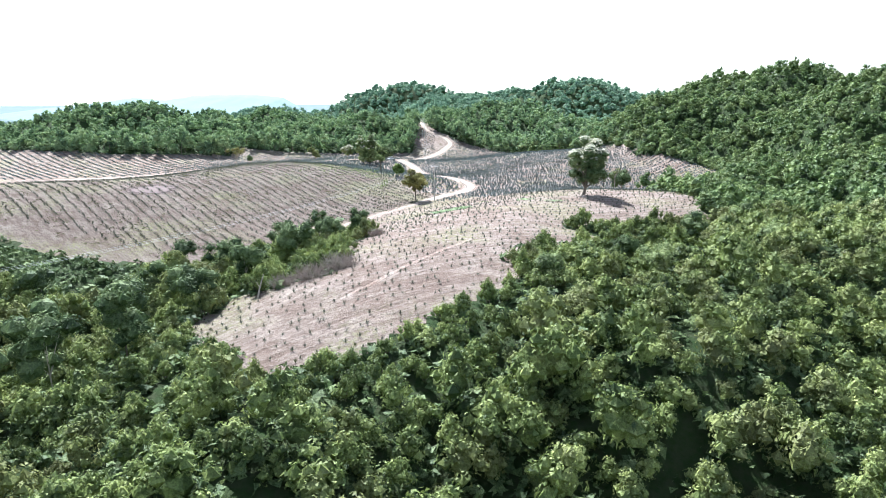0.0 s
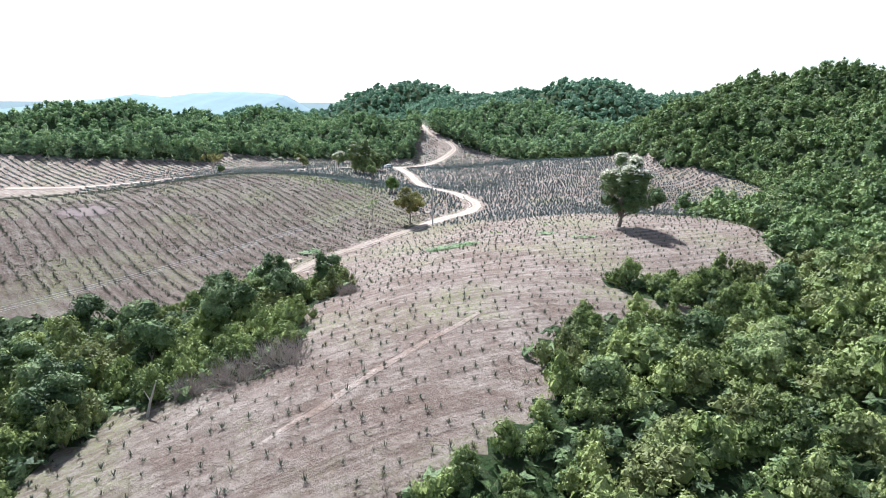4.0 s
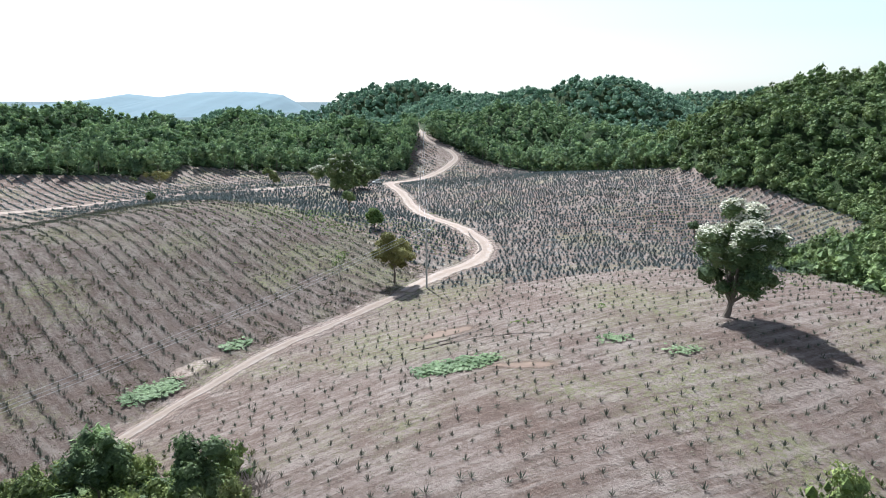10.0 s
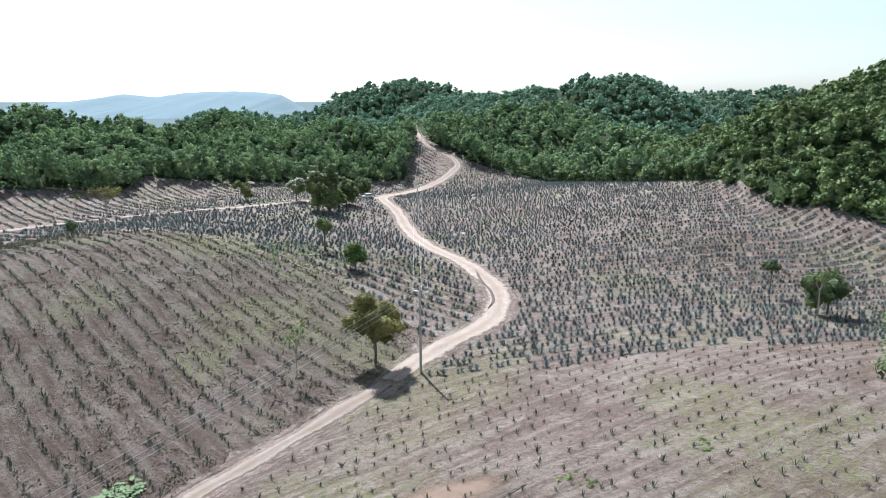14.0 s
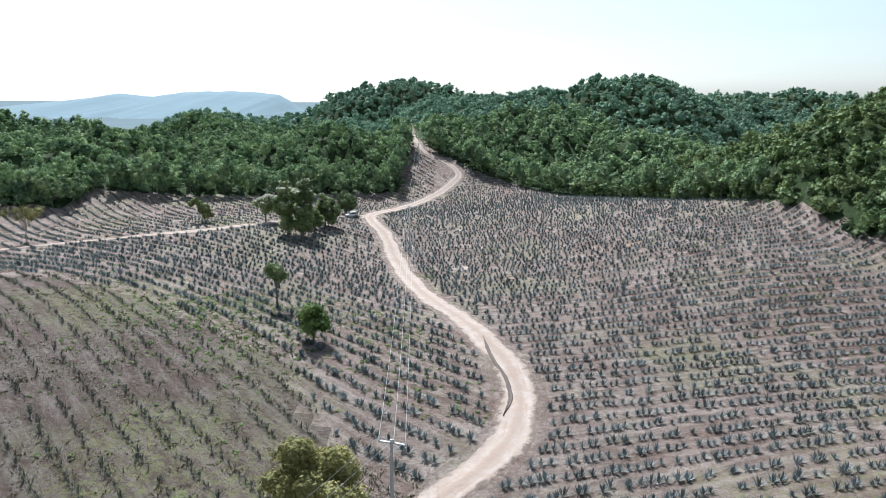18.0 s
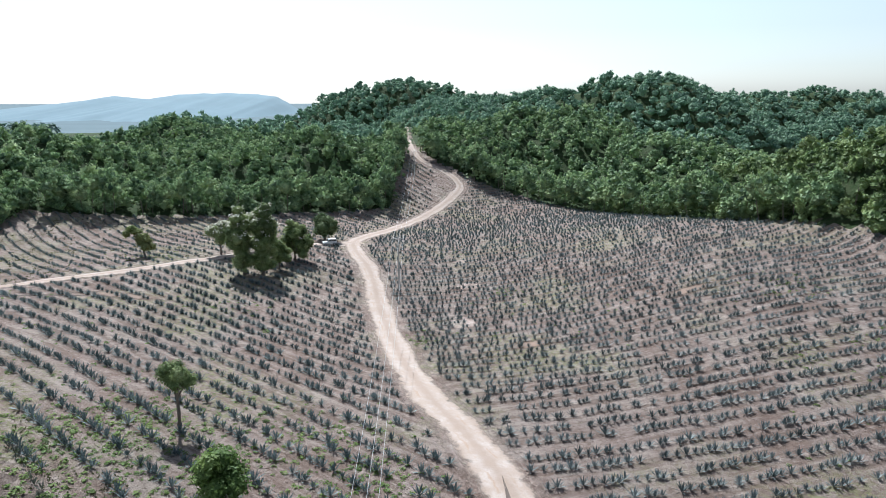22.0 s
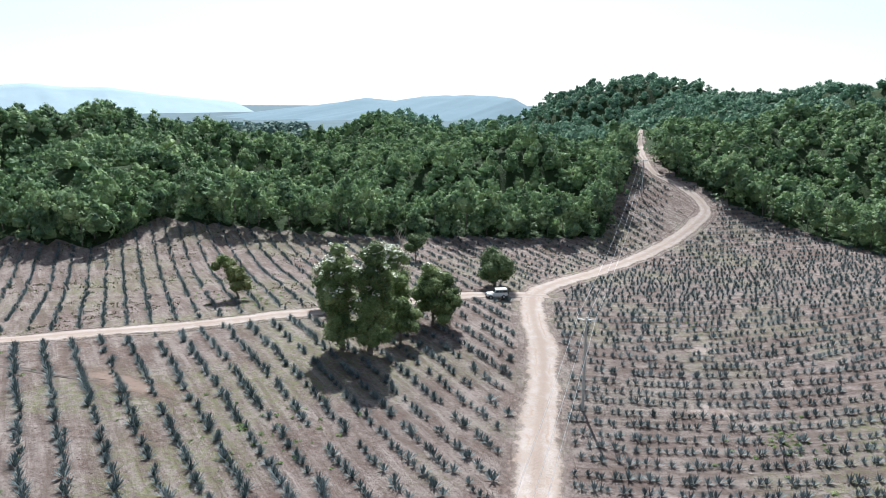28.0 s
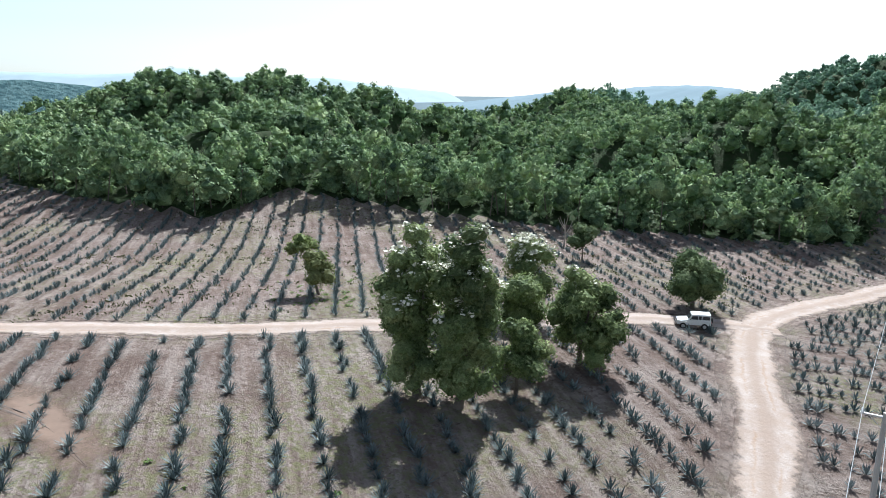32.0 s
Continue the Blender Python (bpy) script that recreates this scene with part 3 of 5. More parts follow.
def stamped(name, templates, places, mat, label, category, kind="stuff", group=""):
    """Many crowns in one mesh. places: rows of x, y, z, radius, height, turn, template."""
    vs, fs, base = [], [], 0
    places = np.asarray(places, float)
    for k, (tv, tf) in enumerate(templates):
        q = places[places[:, 6].astype(int) == k]
        if not len(q):
            continue
        c, s = np.cos(q[:, 5])[:, None], np.sin(q[:, 5])[:, None]
        x = (tv[None, :, 0] * c - tv[None, :, 1] * s) * q[:, 3, None] + q[:, 0, None]
        y = (tv[None, :, 0] * s + tv[None, :, 1] * c) * q[:, 3, None] + q[:, 1, None]
        z = tv[None, :, 2] * q[:, 4, None] + q[:, 2, None]
        vs.append(np.stack([x, y, z], -1).reshape(-1, 3))
        fs.append((tf[None] + (base + np.arange(len(q)) * len(tv))[:, None, None]).reshape(-1, tf.shape[1]))
        base += len(q) * len(tv)
    return tagged(mesh_object(name, np.vstack(vs), np.vstack(fs), mat), label, category, group, kind)


def scatter(x0, x1, y0, y1, step):
    xs, ys = np.meshgrid(np.arange(x0, x1, step), np.arange(y0, y1, step))
    x = (xs + rng.uniform(-0.45, 0.45, xs.shape) * step).ravel()
    y = (ys + rng.uniform(-0.45, 0.45, ys.shape) * step).ravel()
    return x, y


def crowns(x, y, rad, tall, count, sink=0.2, flat=1.15, edge=0.0, fill=0.85):
    """Rows for stamped(): crowns of mixed size whose tops reach the given heights, over uneven growth. edge: metres over which they rise from the edge of the fields."""
    n = len(x)
    r = rng.uniform(*rad, n) * rng.choice([0.65, 0.9, 1.0, 1.0, 1.3], n)
    patch = np.array([noise.noise((p * 0.06, q * 0.06, 5.0)) for p, q in zip(x, y)])
    h = rng.uniform(*tall, n) * rng.choice([0.6, 0.85, 1.0, 1.12], n) * (1 + 0.3 * patch)
    if edge:
        h = h * np.clip(0.35 + off_line(EDGE, x, y) / edge, 0, 1)
    deep = np.maximum(r * rng.uniform(0.9, 1.15, n), fill * h / flat)
    r = np.maximum(r, 0.82 * deep)
    z = ground_z(x, y) + np.clip(h - deep * flat, -0.35 * deep, None)
    return np.stack([x, y, z, r, deep, rng.uniform(0, 6.28, n), rng.integers(0, count, n)], 1)
LEAF_GREY = leaf_material("grey_agave_leaves", (0.085, 0.10, 0.10), (0.175, 0.205, 0.205), (0.33, 0.365, 0.365), 0.08, 6.0)
CLOD = plain("dark_clods", (0.10, 0.075, 0.062), 0.95)
FAR_T = [crown_template(k, 44, 0.15, 7, 1.2, 0.85) for k in range(5)]
WOOD_T = [crown_template(50 + k, 135, 0.112, 10, 1.6, 0.84) for k in range(7)]
MID_EDGE_T = [crown_template(10 + k, 220, 0.1, 13, 1.7, 0.75) for k in range(6)]
MID_T = [crown_template(20 + k, 90, 0.135, 8, 1.7, 0.85) for k in range(6)]
LOW_T = [crown_template(30 + k, 110, 0.13, 9, 1.5, 0.82) for k in range(6)]
NEAR_T = [crown_template(40 + k, 470, 0.077, 15, 1.35, 0.74) for k in range(8)]


# ---- woodland and thicket, as masses ----
LOOKOUTS = [(0, 0, 42), (0, 70, 40), (-2, 140, 38), (-4, 210, 35), (-7, 279, 33)]


def in_sight(x, y, top):
    """Whether the tree tops show over the hills from any of a few places along the valley."""
    z = ground_z(x, y) + top
    seen = np.zeros(len(x), bool)
    for px, py, pz in LOOKOUTS:
        free = y > py - 5
        for t in np.linspace(0.12, 0.97, 34):
            free &= ground_z(px + (x - px) * t, py + (y - py) * t) + 2.0 < pz + (z - pz) * t
        seen |= free
    return seen


def wood(name, box, step, rad, tall, temps, mat, label, keep=None, flat=1.7, edge=0.0, fill=0.85):
    x, y = scatter(*box, step)
    ok = ~inside(OPEN_LAND, x, y) & (off_line(ROAD_LINE, x, y) > 4)
    if keep is not None:
        ok &= keep(x, y)
    x, y = x[ok], y[ok]
    ok = in_sight(x, y, tall[1] * 1.15)
    x, y = x[ok], y[ok]
    return stamped(name, temps, crowns(x, y, rad, tall, len(temps), flat=flat, edge=edge, fill=fill), mat, label, "woodland")


def in_thicket(x, y):
    return np.abs(x) < 0.68 * y + 12


def by_ridge(x, y):
    """Where single bushes line the ridge field."""
    return in_thicket(x, y) & (y > 55) & (off_line(EDGE, x, y) < 9) & (x > -48) & (x < 50)


wood("thicket", (-95, 92, 30, 150), 3.3, (1.2, 2.8), (1.0, 6.0), NEAR_T, LEAF_BUSH, "dense green thicket of bushes and small trees",
     lambda x, y: in_thicket(x, y) & ~by_ridge(x, y) & (x < 92) & (y < 130 + 0.3 * x), 1.35, 12)
def in_view(x, y):
    """The stretch of country that opens ahead of the flight."""
    return (np.abs(x) < 0.68 * y + 14) | ((x < 0) & (y > 322))


wood("left_woodland", (-330, -12, 140, 470), 4.3, (2.2, 3.7), (2.8, 6.2), WOOD_T, LEAF_WOOD, "dense dark-green woodland covering the hill",
     lambda x, y: in_view(x, y) & ((y < 425 - 0.12 * (x + 140)) | (x > -130)))
wood("right_woodland", (50, 178, 60, 400), 3.5, (1.8, 3.2), (2.6, 6.0), LOW_T, LEAF_HILLSIDE, "dense green woodland on the hillside",
     lambda x, y: in_view(x, y) & ~(in_thicket(x, y) & (y < np.minimum(150, 130 + 0.3 * x)) & (x < 92)), 1.5)
wood("middle_woodland", (-260, 330, 340, 530), 4.8, (2.3, 3.9), (3.6, 6.8), MID_T, LEAF_WOOD, "dense green woodland at the head of the valley",
     lambda x, y: ((x > -12) | (y > 470)) & ((y > 400) | (x > 178)))
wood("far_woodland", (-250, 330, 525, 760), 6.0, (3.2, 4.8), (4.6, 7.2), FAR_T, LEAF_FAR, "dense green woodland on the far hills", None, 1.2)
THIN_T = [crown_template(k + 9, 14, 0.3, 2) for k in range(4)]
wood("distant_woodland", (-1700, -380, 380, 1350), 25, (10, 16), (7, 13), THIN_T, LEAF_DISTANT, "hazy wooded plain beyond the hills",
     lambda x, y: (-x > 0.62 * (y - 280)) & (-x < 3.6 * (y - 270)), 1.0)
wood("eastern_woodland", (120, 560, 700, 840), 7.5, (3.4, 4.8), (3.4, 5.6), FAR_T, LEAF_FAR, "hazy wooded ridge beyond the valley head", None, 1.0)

wood("woodland_edge", (-190, 150, 170, 470), 3.8, (2.7, 3.8), (8.5, 11.5), MID_EDGE_T, LEAF_WOOD, "leafy wall of trees along the edge of the fields",
     lambda x, y: in_view(x, y) & (off_line(EDGE, x, y) < 6) & ((x < 0) | (y > 330)), 1.7, 0.0, 0.72)

# bare stems under the canopy at the edge of the wood
sx, sy = scatter(-190, 150, 170, 470, 4.5)
ok = ~inside(OPEN_LAND, sx, sy) & in_view(sx, sy) & (off_line(EDGE, sx, sy) < 5) & (off_line(ROAD_LINE, sx, sy) > 4) & ((sx < 0) | (sy > 330))
sx, sy = sx[ok], sy[ok]
sz, ring = ground_z(sx, sy), np.arange(4) * math.pi / 2
lean = rng.normal(0, 0.5, (len(sx), 2))
foot = np.stack([sx[:, None] + 0.13 * np.cos(ring), sy[:, None] + 0.13 * np.sin(ring), np.repeat(sz[:, None] - 0.2, 4, 1)], -1)
head = np.stack([(sx + lean[:, 0])[:, None] + 0.07 * np.cos(ring), (sy + lean[:, 1])[:, None] + 0.07 * np.sin(ring), np.repeat((sz + rng.uniform(4, 6.5, len(sx)))[:, None], 4, 1)], -1)
quads = np.array([(k, (k + 1) % 4, 4 + (k + 1) % 4, 4 + k) for k in range(4)])
tagged(mesh_object("woodland_stems", np.concatenate([foot, head], 1).reshape(-1, 3), (quads[None] + 8 * np.arange(len(sx))[:, None, None]).reshape(-1, 4), BARK),
       "thin dark stems under the trees at the wood's edge", "tree stems", kind="stuff")

OUT_T = [crown_template(k + 3, 20, 0.3, 3, 1.3) for k in range(5)]
ox, oy = scatter(-150, 190, -70, 150, 9.0)
ok = ~inside(OPEN_LAND, ox, oy) & ~in_thicket(ox, oy) & ~((ox > 50) & in_view(ox, oy)) | (oy < 30)
stamped("outer_thicket", OUT_T, crowns(ox[ok], oy[ok], (3.4, 5.2), (3, 6), 5, flat=1.3), LEAF_BUSH, "thicket going on round the fields", "woodland")

# low growth under the trees
FERN_T = [(v, f[:26]) for v, f in (crown_template(k + 15, 26, 0.26, 3, 0.6) for k in range(4))]


def undergrowth(name, box, step, rad, mat, keep):
    x, y = scatter(*box, step)
    ok = ~inside(OPEN_LAND, x, y) & (off_line(ROAD_LINE, x, y) > 3) & keep(x, y)
    q = crowns(x[ok], y[ok], rad, (0.6, 1.2), 4, flat=0.6)
    stamped(name, FERN_T, q, mat, "low dark-green growth under the trees", "undergrowth")


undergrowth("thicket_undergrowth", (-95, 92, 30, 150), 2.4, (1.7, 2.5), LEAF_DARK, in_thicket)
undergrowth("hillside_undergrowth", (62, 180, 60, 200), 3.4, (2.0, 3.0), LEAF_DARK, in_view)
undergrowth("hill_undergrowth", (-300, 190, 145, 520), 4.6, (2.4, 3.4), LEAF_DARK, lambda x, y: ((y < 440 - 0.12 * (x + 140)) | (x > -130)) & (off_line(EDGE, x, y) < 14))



def far_range(name, centre, length, skyline, label, seed, turn=0.0, mat=None, reach=0.25):
    """A far mountain on the skyline, hazy by its colour alone: a rugged ridge with spurs. skyline: pairs of place along
    it (-1 to 1) and height.
    """
    along, up = zip(*skyline)
    u, v = np.meshgrid(np.linspace(-1, 1, 220), np.linspace(-1, 1, 21))
    spur = np.array([[noise.fractal((p * 9, q * 2.2, seed), 1.0, 2.0, 4) for p, q in zip(r, s)] for r, s in zip(u, v)])
    z = np.interp(u, along, up) + 45
    z = -45 + z * (1 - np.abs(v)) ** 1.15 * (1 + 0.35 * spur * np.abs(v)) + 2.2 * spur
    p, q = u * length / 2, v * length * np.where(v < 0, reach, 0.25) + 60 * u
    x, y = centre[0] + p * math.cos(turn) - q * math.sin(turn), centre[1] + p * math.sin(turn) + q * math.cos(turn)
    i = np.arange(u.size).reshape(u.shape)
    f = np.stack([i[:-1, :-1], i[:-1, 1:], i[1:, 1:], i[1:, :-1]], -1).reshape(-1, 4)
    return tagged(mesh_object(name, np.stack([x, y, z], -1).reshape(-1, 3), f, mat or FAR_RIDGE, True), label, "mountain", kind="structure")


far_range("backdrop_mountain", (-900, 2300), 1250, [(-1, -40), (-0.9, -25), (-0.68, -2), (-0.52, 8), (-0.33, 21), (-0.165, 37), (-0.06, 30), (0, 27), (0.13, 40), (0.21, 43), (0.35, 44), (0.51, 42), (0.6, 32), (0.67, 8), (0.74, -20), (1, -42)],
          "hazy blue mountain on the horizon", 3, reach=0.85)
# a paler tone paints the thicker haze before the farthest hills
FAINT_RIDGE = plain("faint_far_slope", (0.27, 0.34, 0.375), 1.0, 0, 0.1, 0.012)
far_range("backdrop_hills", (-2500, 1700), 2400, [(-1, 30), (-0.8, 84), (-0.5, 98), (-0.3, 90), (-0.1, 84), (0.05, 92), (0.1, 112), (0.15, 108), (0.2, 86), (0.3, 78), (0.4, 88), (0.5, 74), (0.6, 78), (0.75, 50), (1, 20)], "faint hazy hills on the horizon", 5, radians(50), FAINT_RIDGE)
# wooded slope with distance haze mixed into both of its colours
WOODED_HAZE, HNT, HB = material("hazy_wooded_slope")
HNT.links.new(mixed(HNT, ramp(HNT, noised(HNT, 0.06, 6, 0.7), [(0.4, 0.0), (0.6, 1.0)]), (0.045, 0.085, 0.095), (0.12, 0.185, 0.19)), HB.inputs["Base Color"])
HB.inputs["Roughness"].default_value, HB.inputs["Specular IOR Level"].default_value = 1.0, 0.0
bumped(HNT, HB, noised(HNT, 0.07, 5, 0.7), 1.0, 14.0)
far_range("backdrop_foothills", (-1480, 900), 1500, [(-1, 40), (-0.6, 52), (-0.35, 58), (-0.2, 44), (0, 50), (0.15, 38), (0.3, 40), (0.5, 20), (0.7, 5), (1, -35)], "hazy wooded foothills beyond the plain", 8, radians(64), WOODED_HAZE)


# ---- helpers for single things ----
def thing(name, m, label, category, group=""):
    ob = new(name)
    ob.matrix_world = m
    return tagged(ob, label, category, group)


def part(name, bm, mat, parent, label=""):
    """One bmesh as one mesh object under a thing or a part."""
    me = bpy.data.meshes.new(name)
    bm.to_mesh(me)
    bm.free()
    me.materials.append(mat)
    ob = new(name, me)
    ob.parent = parent
    return tagged(ob, label) if label else ob


def array_part(name, v, f, mat, parent, label="", smooth=False):
    ob = mesh_object(name, v, f, mat, smooth, parent)
    return tagged(ob, label) if label else ob


def tube(bm, points, radii, sides=7):
    """A tapered tube along the points."""
    rings = []
    for k, (p, r) in enumerate(zip(points, radii)):
        p = Vector(p)
        d = Vector(points[min(k + 1, len(points) - 1)]) - Vector(points[max(k - 1, 0)])
        q = d.to_track_quat("Z", "Y")
        rings.append([bm.verts.new(p + q @ Vector((r * math.cos(a * 6.2832 / sides), r * math.sin(a * 6.2832 / sides), 0))) for a in range(sides)])
    for a, b in zip(rings, rings[1:]):
        for k in range(sides):
            bm.faces.new((a[k], a[(k + 1) % sides], b[(k + 1) % sides], b[k]))
    bm.faces.new(rings[0][::-1])
    bm.faces.new(rings[-1])


def box(bm, size, m=None, bevel=0.0):
    made = bmesh.ops.create_cube(bm, size=1, matrix=(m or Matrix()) @ Matrix.Diagonal((*size, 1)))
    if bevel:
        edges = {e for v in made["verts"] for e in v.link_edges}
        bmesh.ops.bevel(bm, geom=list(edges), offset=bevel, segments=2, affect="EDGES", profile=0.6)
    return made["verts"]


def disc(bm, r, depth, m, sides=20):
    return bmesh.ops.create_cone(bm, cap_ends=True, segments=sides, radius1=r, radius2=r, depth=depth, matrix=m)


def at_ground(x, y, sink=0.05):
    return float(ground_z(x, y)[0]) - sink


def single_tree(name, x, y, lobes, leaves, leaf, mat, trunk, label, category="tree", group="", bark=None, limbs=5, seed=1, blossom=0, forked=0.0, droop=0.35, heart=0.88):
    """A tree: lobes are rows of dx, dy, dz, radius from its foot. trunk: radius at the foot and the height where it forks."""
    r = np.random.default_rng(seed)
    ob = thing(name, Matrix.Translation((x, y, at_ground(x, y, 0.12))), label, category, group)
    lobes = np.array(lobes, float)
    cen, rad = lobes[:, :3], lobes[:, 3]
    bm = bmesh.new()
    foot, fork = trunk
    lean = Vector((forked, 0.1 * forked, fork))
    tube(bm, [(0, 0, 0), lean * 0.15, lean * 0.55 + Vector((0.06, -0.04, 0)), lean], [foot * 1.35, foot, foot * 0.82, foot * 0.65], 9)
    top = part("trunk", bm, bark or BARK, ob)
    for k in range(min(limbs, len(cen))):
        bm = bmesh.new()
        c = Vector(cen[k])
        mid = lean.lerp(c, 0.5) + Vector((*r.uniform(-0.25, 0.25, 2), 0.15))
        tube(bm, [lean * 0.96, mid, c], [foot * 0.5, foot * 0.34, foot * 0.12], 6)
        part("limb", bm, bark or BARK, ob)
    v, f = sprays(r, cen, rad, leaves, leaf, droop, heart=heart, shell=(0.78, 1.14) if heart > 0.5 else (0.2, 1.3))
    crown = array_part("crown", v, f, mat, ob)
    if blossom:
        n = r.normal(size=(blossom, 3))
        n[:, 2] = np.abs(n[:, 2]) + 0.35
        n /= np.linalg.norm(n, axis=1)[:, None]
        high = np.clip(cen[:, 2] - np.percentile(cen[:, 2], 25), 0, None) ** 1.2 * rad ** 2 + 1e-6
        w = r.choice(len(rad), blossom, p=high / high.sum())
        p = cen[w] + n * rad[w, None] * 1.05
        vs, fs = [], []
        for q in p:
            for j in range(7):
                s = r.uniform(0.1, 0.2)
                c = q + r.normal(size=3) * (0.2, 0.2, 0.09)
                a, b = r.normal(size=3), r.normal(size=3)
                a[2], b[2] = a[2] * 0.4, b[2] * 0.4
                a, b = a / np.linalg.norm(a) * s, b / np.linalg.norm(b) * s
                fs.append([len(vs), len(vs) + 1, len(vs) + 2, len(vs) + 3])
                vs += [c - a, c - b, c + a, c + b]
        array_part("blossom", np.array(vs), np.array(fs), BLOSSOM, ob, "heads of cream-white blossom")
    return ob


def ball_of(r, n, centre, half, radius):
    """Lobes filling an ellipsoid."""
    out = []
    for k in range(n):
        d = r.normal(size=3)
        d = d / np.linalg.norm(d) * r.uniform(0.35, 0.85)
        out.append((centre[0] + d[0] * half[0], centre[1] + d[1] * half[1], centre[2] + d[2] * half[2], radius * r.uniform(0.7, 1.2)))
    return out


R = np.random.default_rng(11)

# the big blossoming tree on the crest of the ridge field
single_tree("flowering_tree", 33.4, 163.8, ball_of(R, 70, (1.2, 0, 7.7), (5.6, 5.2, 6.4), 1.35), 13000, 0.18, LEAF_DARK, (0.42, 1.9),
            "tall leafy tree with cream blossom on a ploughed crest", limbs=12, seed=3, blossom=620, forked=0.4)
# by the pole and the road
single_tree("roadside_tree", -8.2, 201.2, ball_of(R, 40, (0.2, 0, 5.9), (4.0, 3.8, 3.8), 1.05), 6500, 0.17, LEAF_OLIVE, (0.24, 3.2),
            "yellow-green tree with a bare trunk beside the dirt road", limbs=8, seed=5)
single_tree("sapling", -17.0, 197.5, ball_of(R, 7, (0, 0, 5.6), (1.5, 1.5, 1.6), 0.6), 230, 0.13, LEAF_WEED, (0.08, 3.2),
            "thin sparse sapling on the field edge", limbs=6, seed=6, bark=PALE_BARK, heart=0.2)
single_tree("slim_tree", -22.5, 248.3, ball_of(R, 14, (-0.1, 0, 5.4), (1.7, 1.7, 1.7), 0.75), 1900, 0.14, LEAF_GROUP, (0.2, 3.0),
            "slim tree with a small crown among agaves", limbs=6, seed=7, bark=BARK)
single_tree("round_bush_tree", -15.4, 237.2, ball_of(R, 16, (0, 0, 2.9), (2.4, 2.3, 2.1), 1.0), 2200, 0.17, LEAF_WEED, (0.16, 1.0),
            "round bright-green small tree on the slope", limbs=7, seed=8)
single_tree("small_dark_tree", -68.4, 245.8, ball_of(R, 8, (0, 0, 2.9), (1.0, 1.0, 1.7), 0.7), 1000, 0.15, LEAF_DARK, (0.14, 1.2),
            "small dark tree on the brow of the field", limbs=5, seed=9)
# to the east of the ridge field
single_tree("lone_tree", 54.4, 234.2, ball_of(R, 8, (0, 0, 5.3), (1.8, 1.8, 1.0), 0.8), 1000, 0.16, LEAF_DARK, (0.13, 3.8),
            "small umbrella-shaped tree in the field", limbs=6, seed=10)
single_tree("edge_tree", 57.5, 222.0, ball_of(R, 20, (0, 0, 4.2), (3.6, 2.8, 3.6), 1.4), 3000, 0.18, LEAF_DARK, (0.2, 2.2),
            "dark bushy tree at the thicket edge", limbs=6, seed=12)
single_tree("pale_stemmed_tree", 54.6, 219.5, ball_of(R, 7, (0.2, 0, 6.6), (1.6, 1.6, 1.6), 0.8), 420, 0.15, LEAF_BUSH, (0.16, 4.4),
            "thin tree with a pale stem at the thicket edge", limbs=6, seed=13, bark=PALE_BARK, heart=0.2)
# the group of trees by the fork of the roads
GROUP = "trees by the road fork"
single_tree("tall_flowering_tree", -36.3, 314.6, ball_of(R, 74, (-0.7, 0, 7.6), (2.45, 2.4, 6.7), 0.95) + ball_of(R, 16, (-0.2, 0, 3.2), (2.6, 2.4, 2.6), 0.9), 14000, 0.15, LEAF_GROUP,
            (0.34, 2.4), "tall leafy tree with cream blossom on top", group=GROUP, limbs=9, seed=14, blossom=100, forked=-0.3)
single_tree("tall_flowering_tree", -33.2, 315.4, ball_of(R, 74, (0.5, 0, 7.4), (2.45, 2.4, 6.7), 0.95) + ball_of(R, 18, (0.1, 0, 3.0), (2.7, 2.5, 2.6), 0.9), 14000, 0.15, LEAF_GROUP,
            (0.36, 2.4), "tall leafy tree with cream blossom on top, beside its twin", group=GROUP, limbs=9, seed=15, blossom=100, forked=0.3)
single_tree("round_tree", -31.4, 320.3, ball_of(R, 30, (0.2, 0, 3.1), (2.5, 2.4, 2.9), 0.85), 4800, 0.17, LEAF_GROUP, (0.2, 1.4),
            "round bright-leaved small tree in the group", group=GROUP, limbs=7, seed=16)
single_tree("spreading_tree", -30.2, 328.4, ball_of(R, 46, (0.6, 0, 3.9), (4.0, 3.6, 3.8), 1.0) + ball_of(R, 9, (-0.6, 0, 7.4), (1.6, 1.6, 1.4), 0.8), 8600, 0.17, LEAF_GROUP, (0.28, 1.6),
            "broad leafy tree with a few pale flower heads", group=GROUP, limbs=9, seed=17, blossom=14)
single_tree("blossoming_tree", -39.5, 336.0, ball_of(R, 20, (0, 0, 4.9), (3.0, 2.8, 3.0), 1.25), 4680, 0.17, LEAF_GROUP, (0.24, 2.6),
            "leafy tree with pale blossom behind the tall ones", group=GROUP, limbs=7, seed=18, blossom=120)
single_tree("round_tree", -35.6, 327.5, ball_of(R, 18, (0, 0, 4.0), (2.6, 2.5, 3.2), 1.2), 3900, 0.17, LEAF_GROUP, (0.2, 1.6),
            "bright-leaved round tree in the middle of the group", group=GROUP, limbs=7, seed=30)
single_tree("blossoming_tree", -45.5, 329.5, ball_of(R, 18, (0, 0, 4.4), (2.8, 2.8, 3.0), 1.2), 4290, 0.17, LEAF_GROUP, (0.24, 2.0),
            "leafy tree with pale blossom beside the side track", group=GROUP, limbs=7, seed=19, blossom=210)
single_tree("shade_tree", -28.4, 352.2, ball_of(R, 36, (0, 0, 3.2), (3.1, 3.1, 3.0), 1.35), 7200, 0.17, LEAF_DARK, (0.32, 1.4),
            "dense round dark tree beside the parked car", group=GROUP, limbs=8, seed=20)
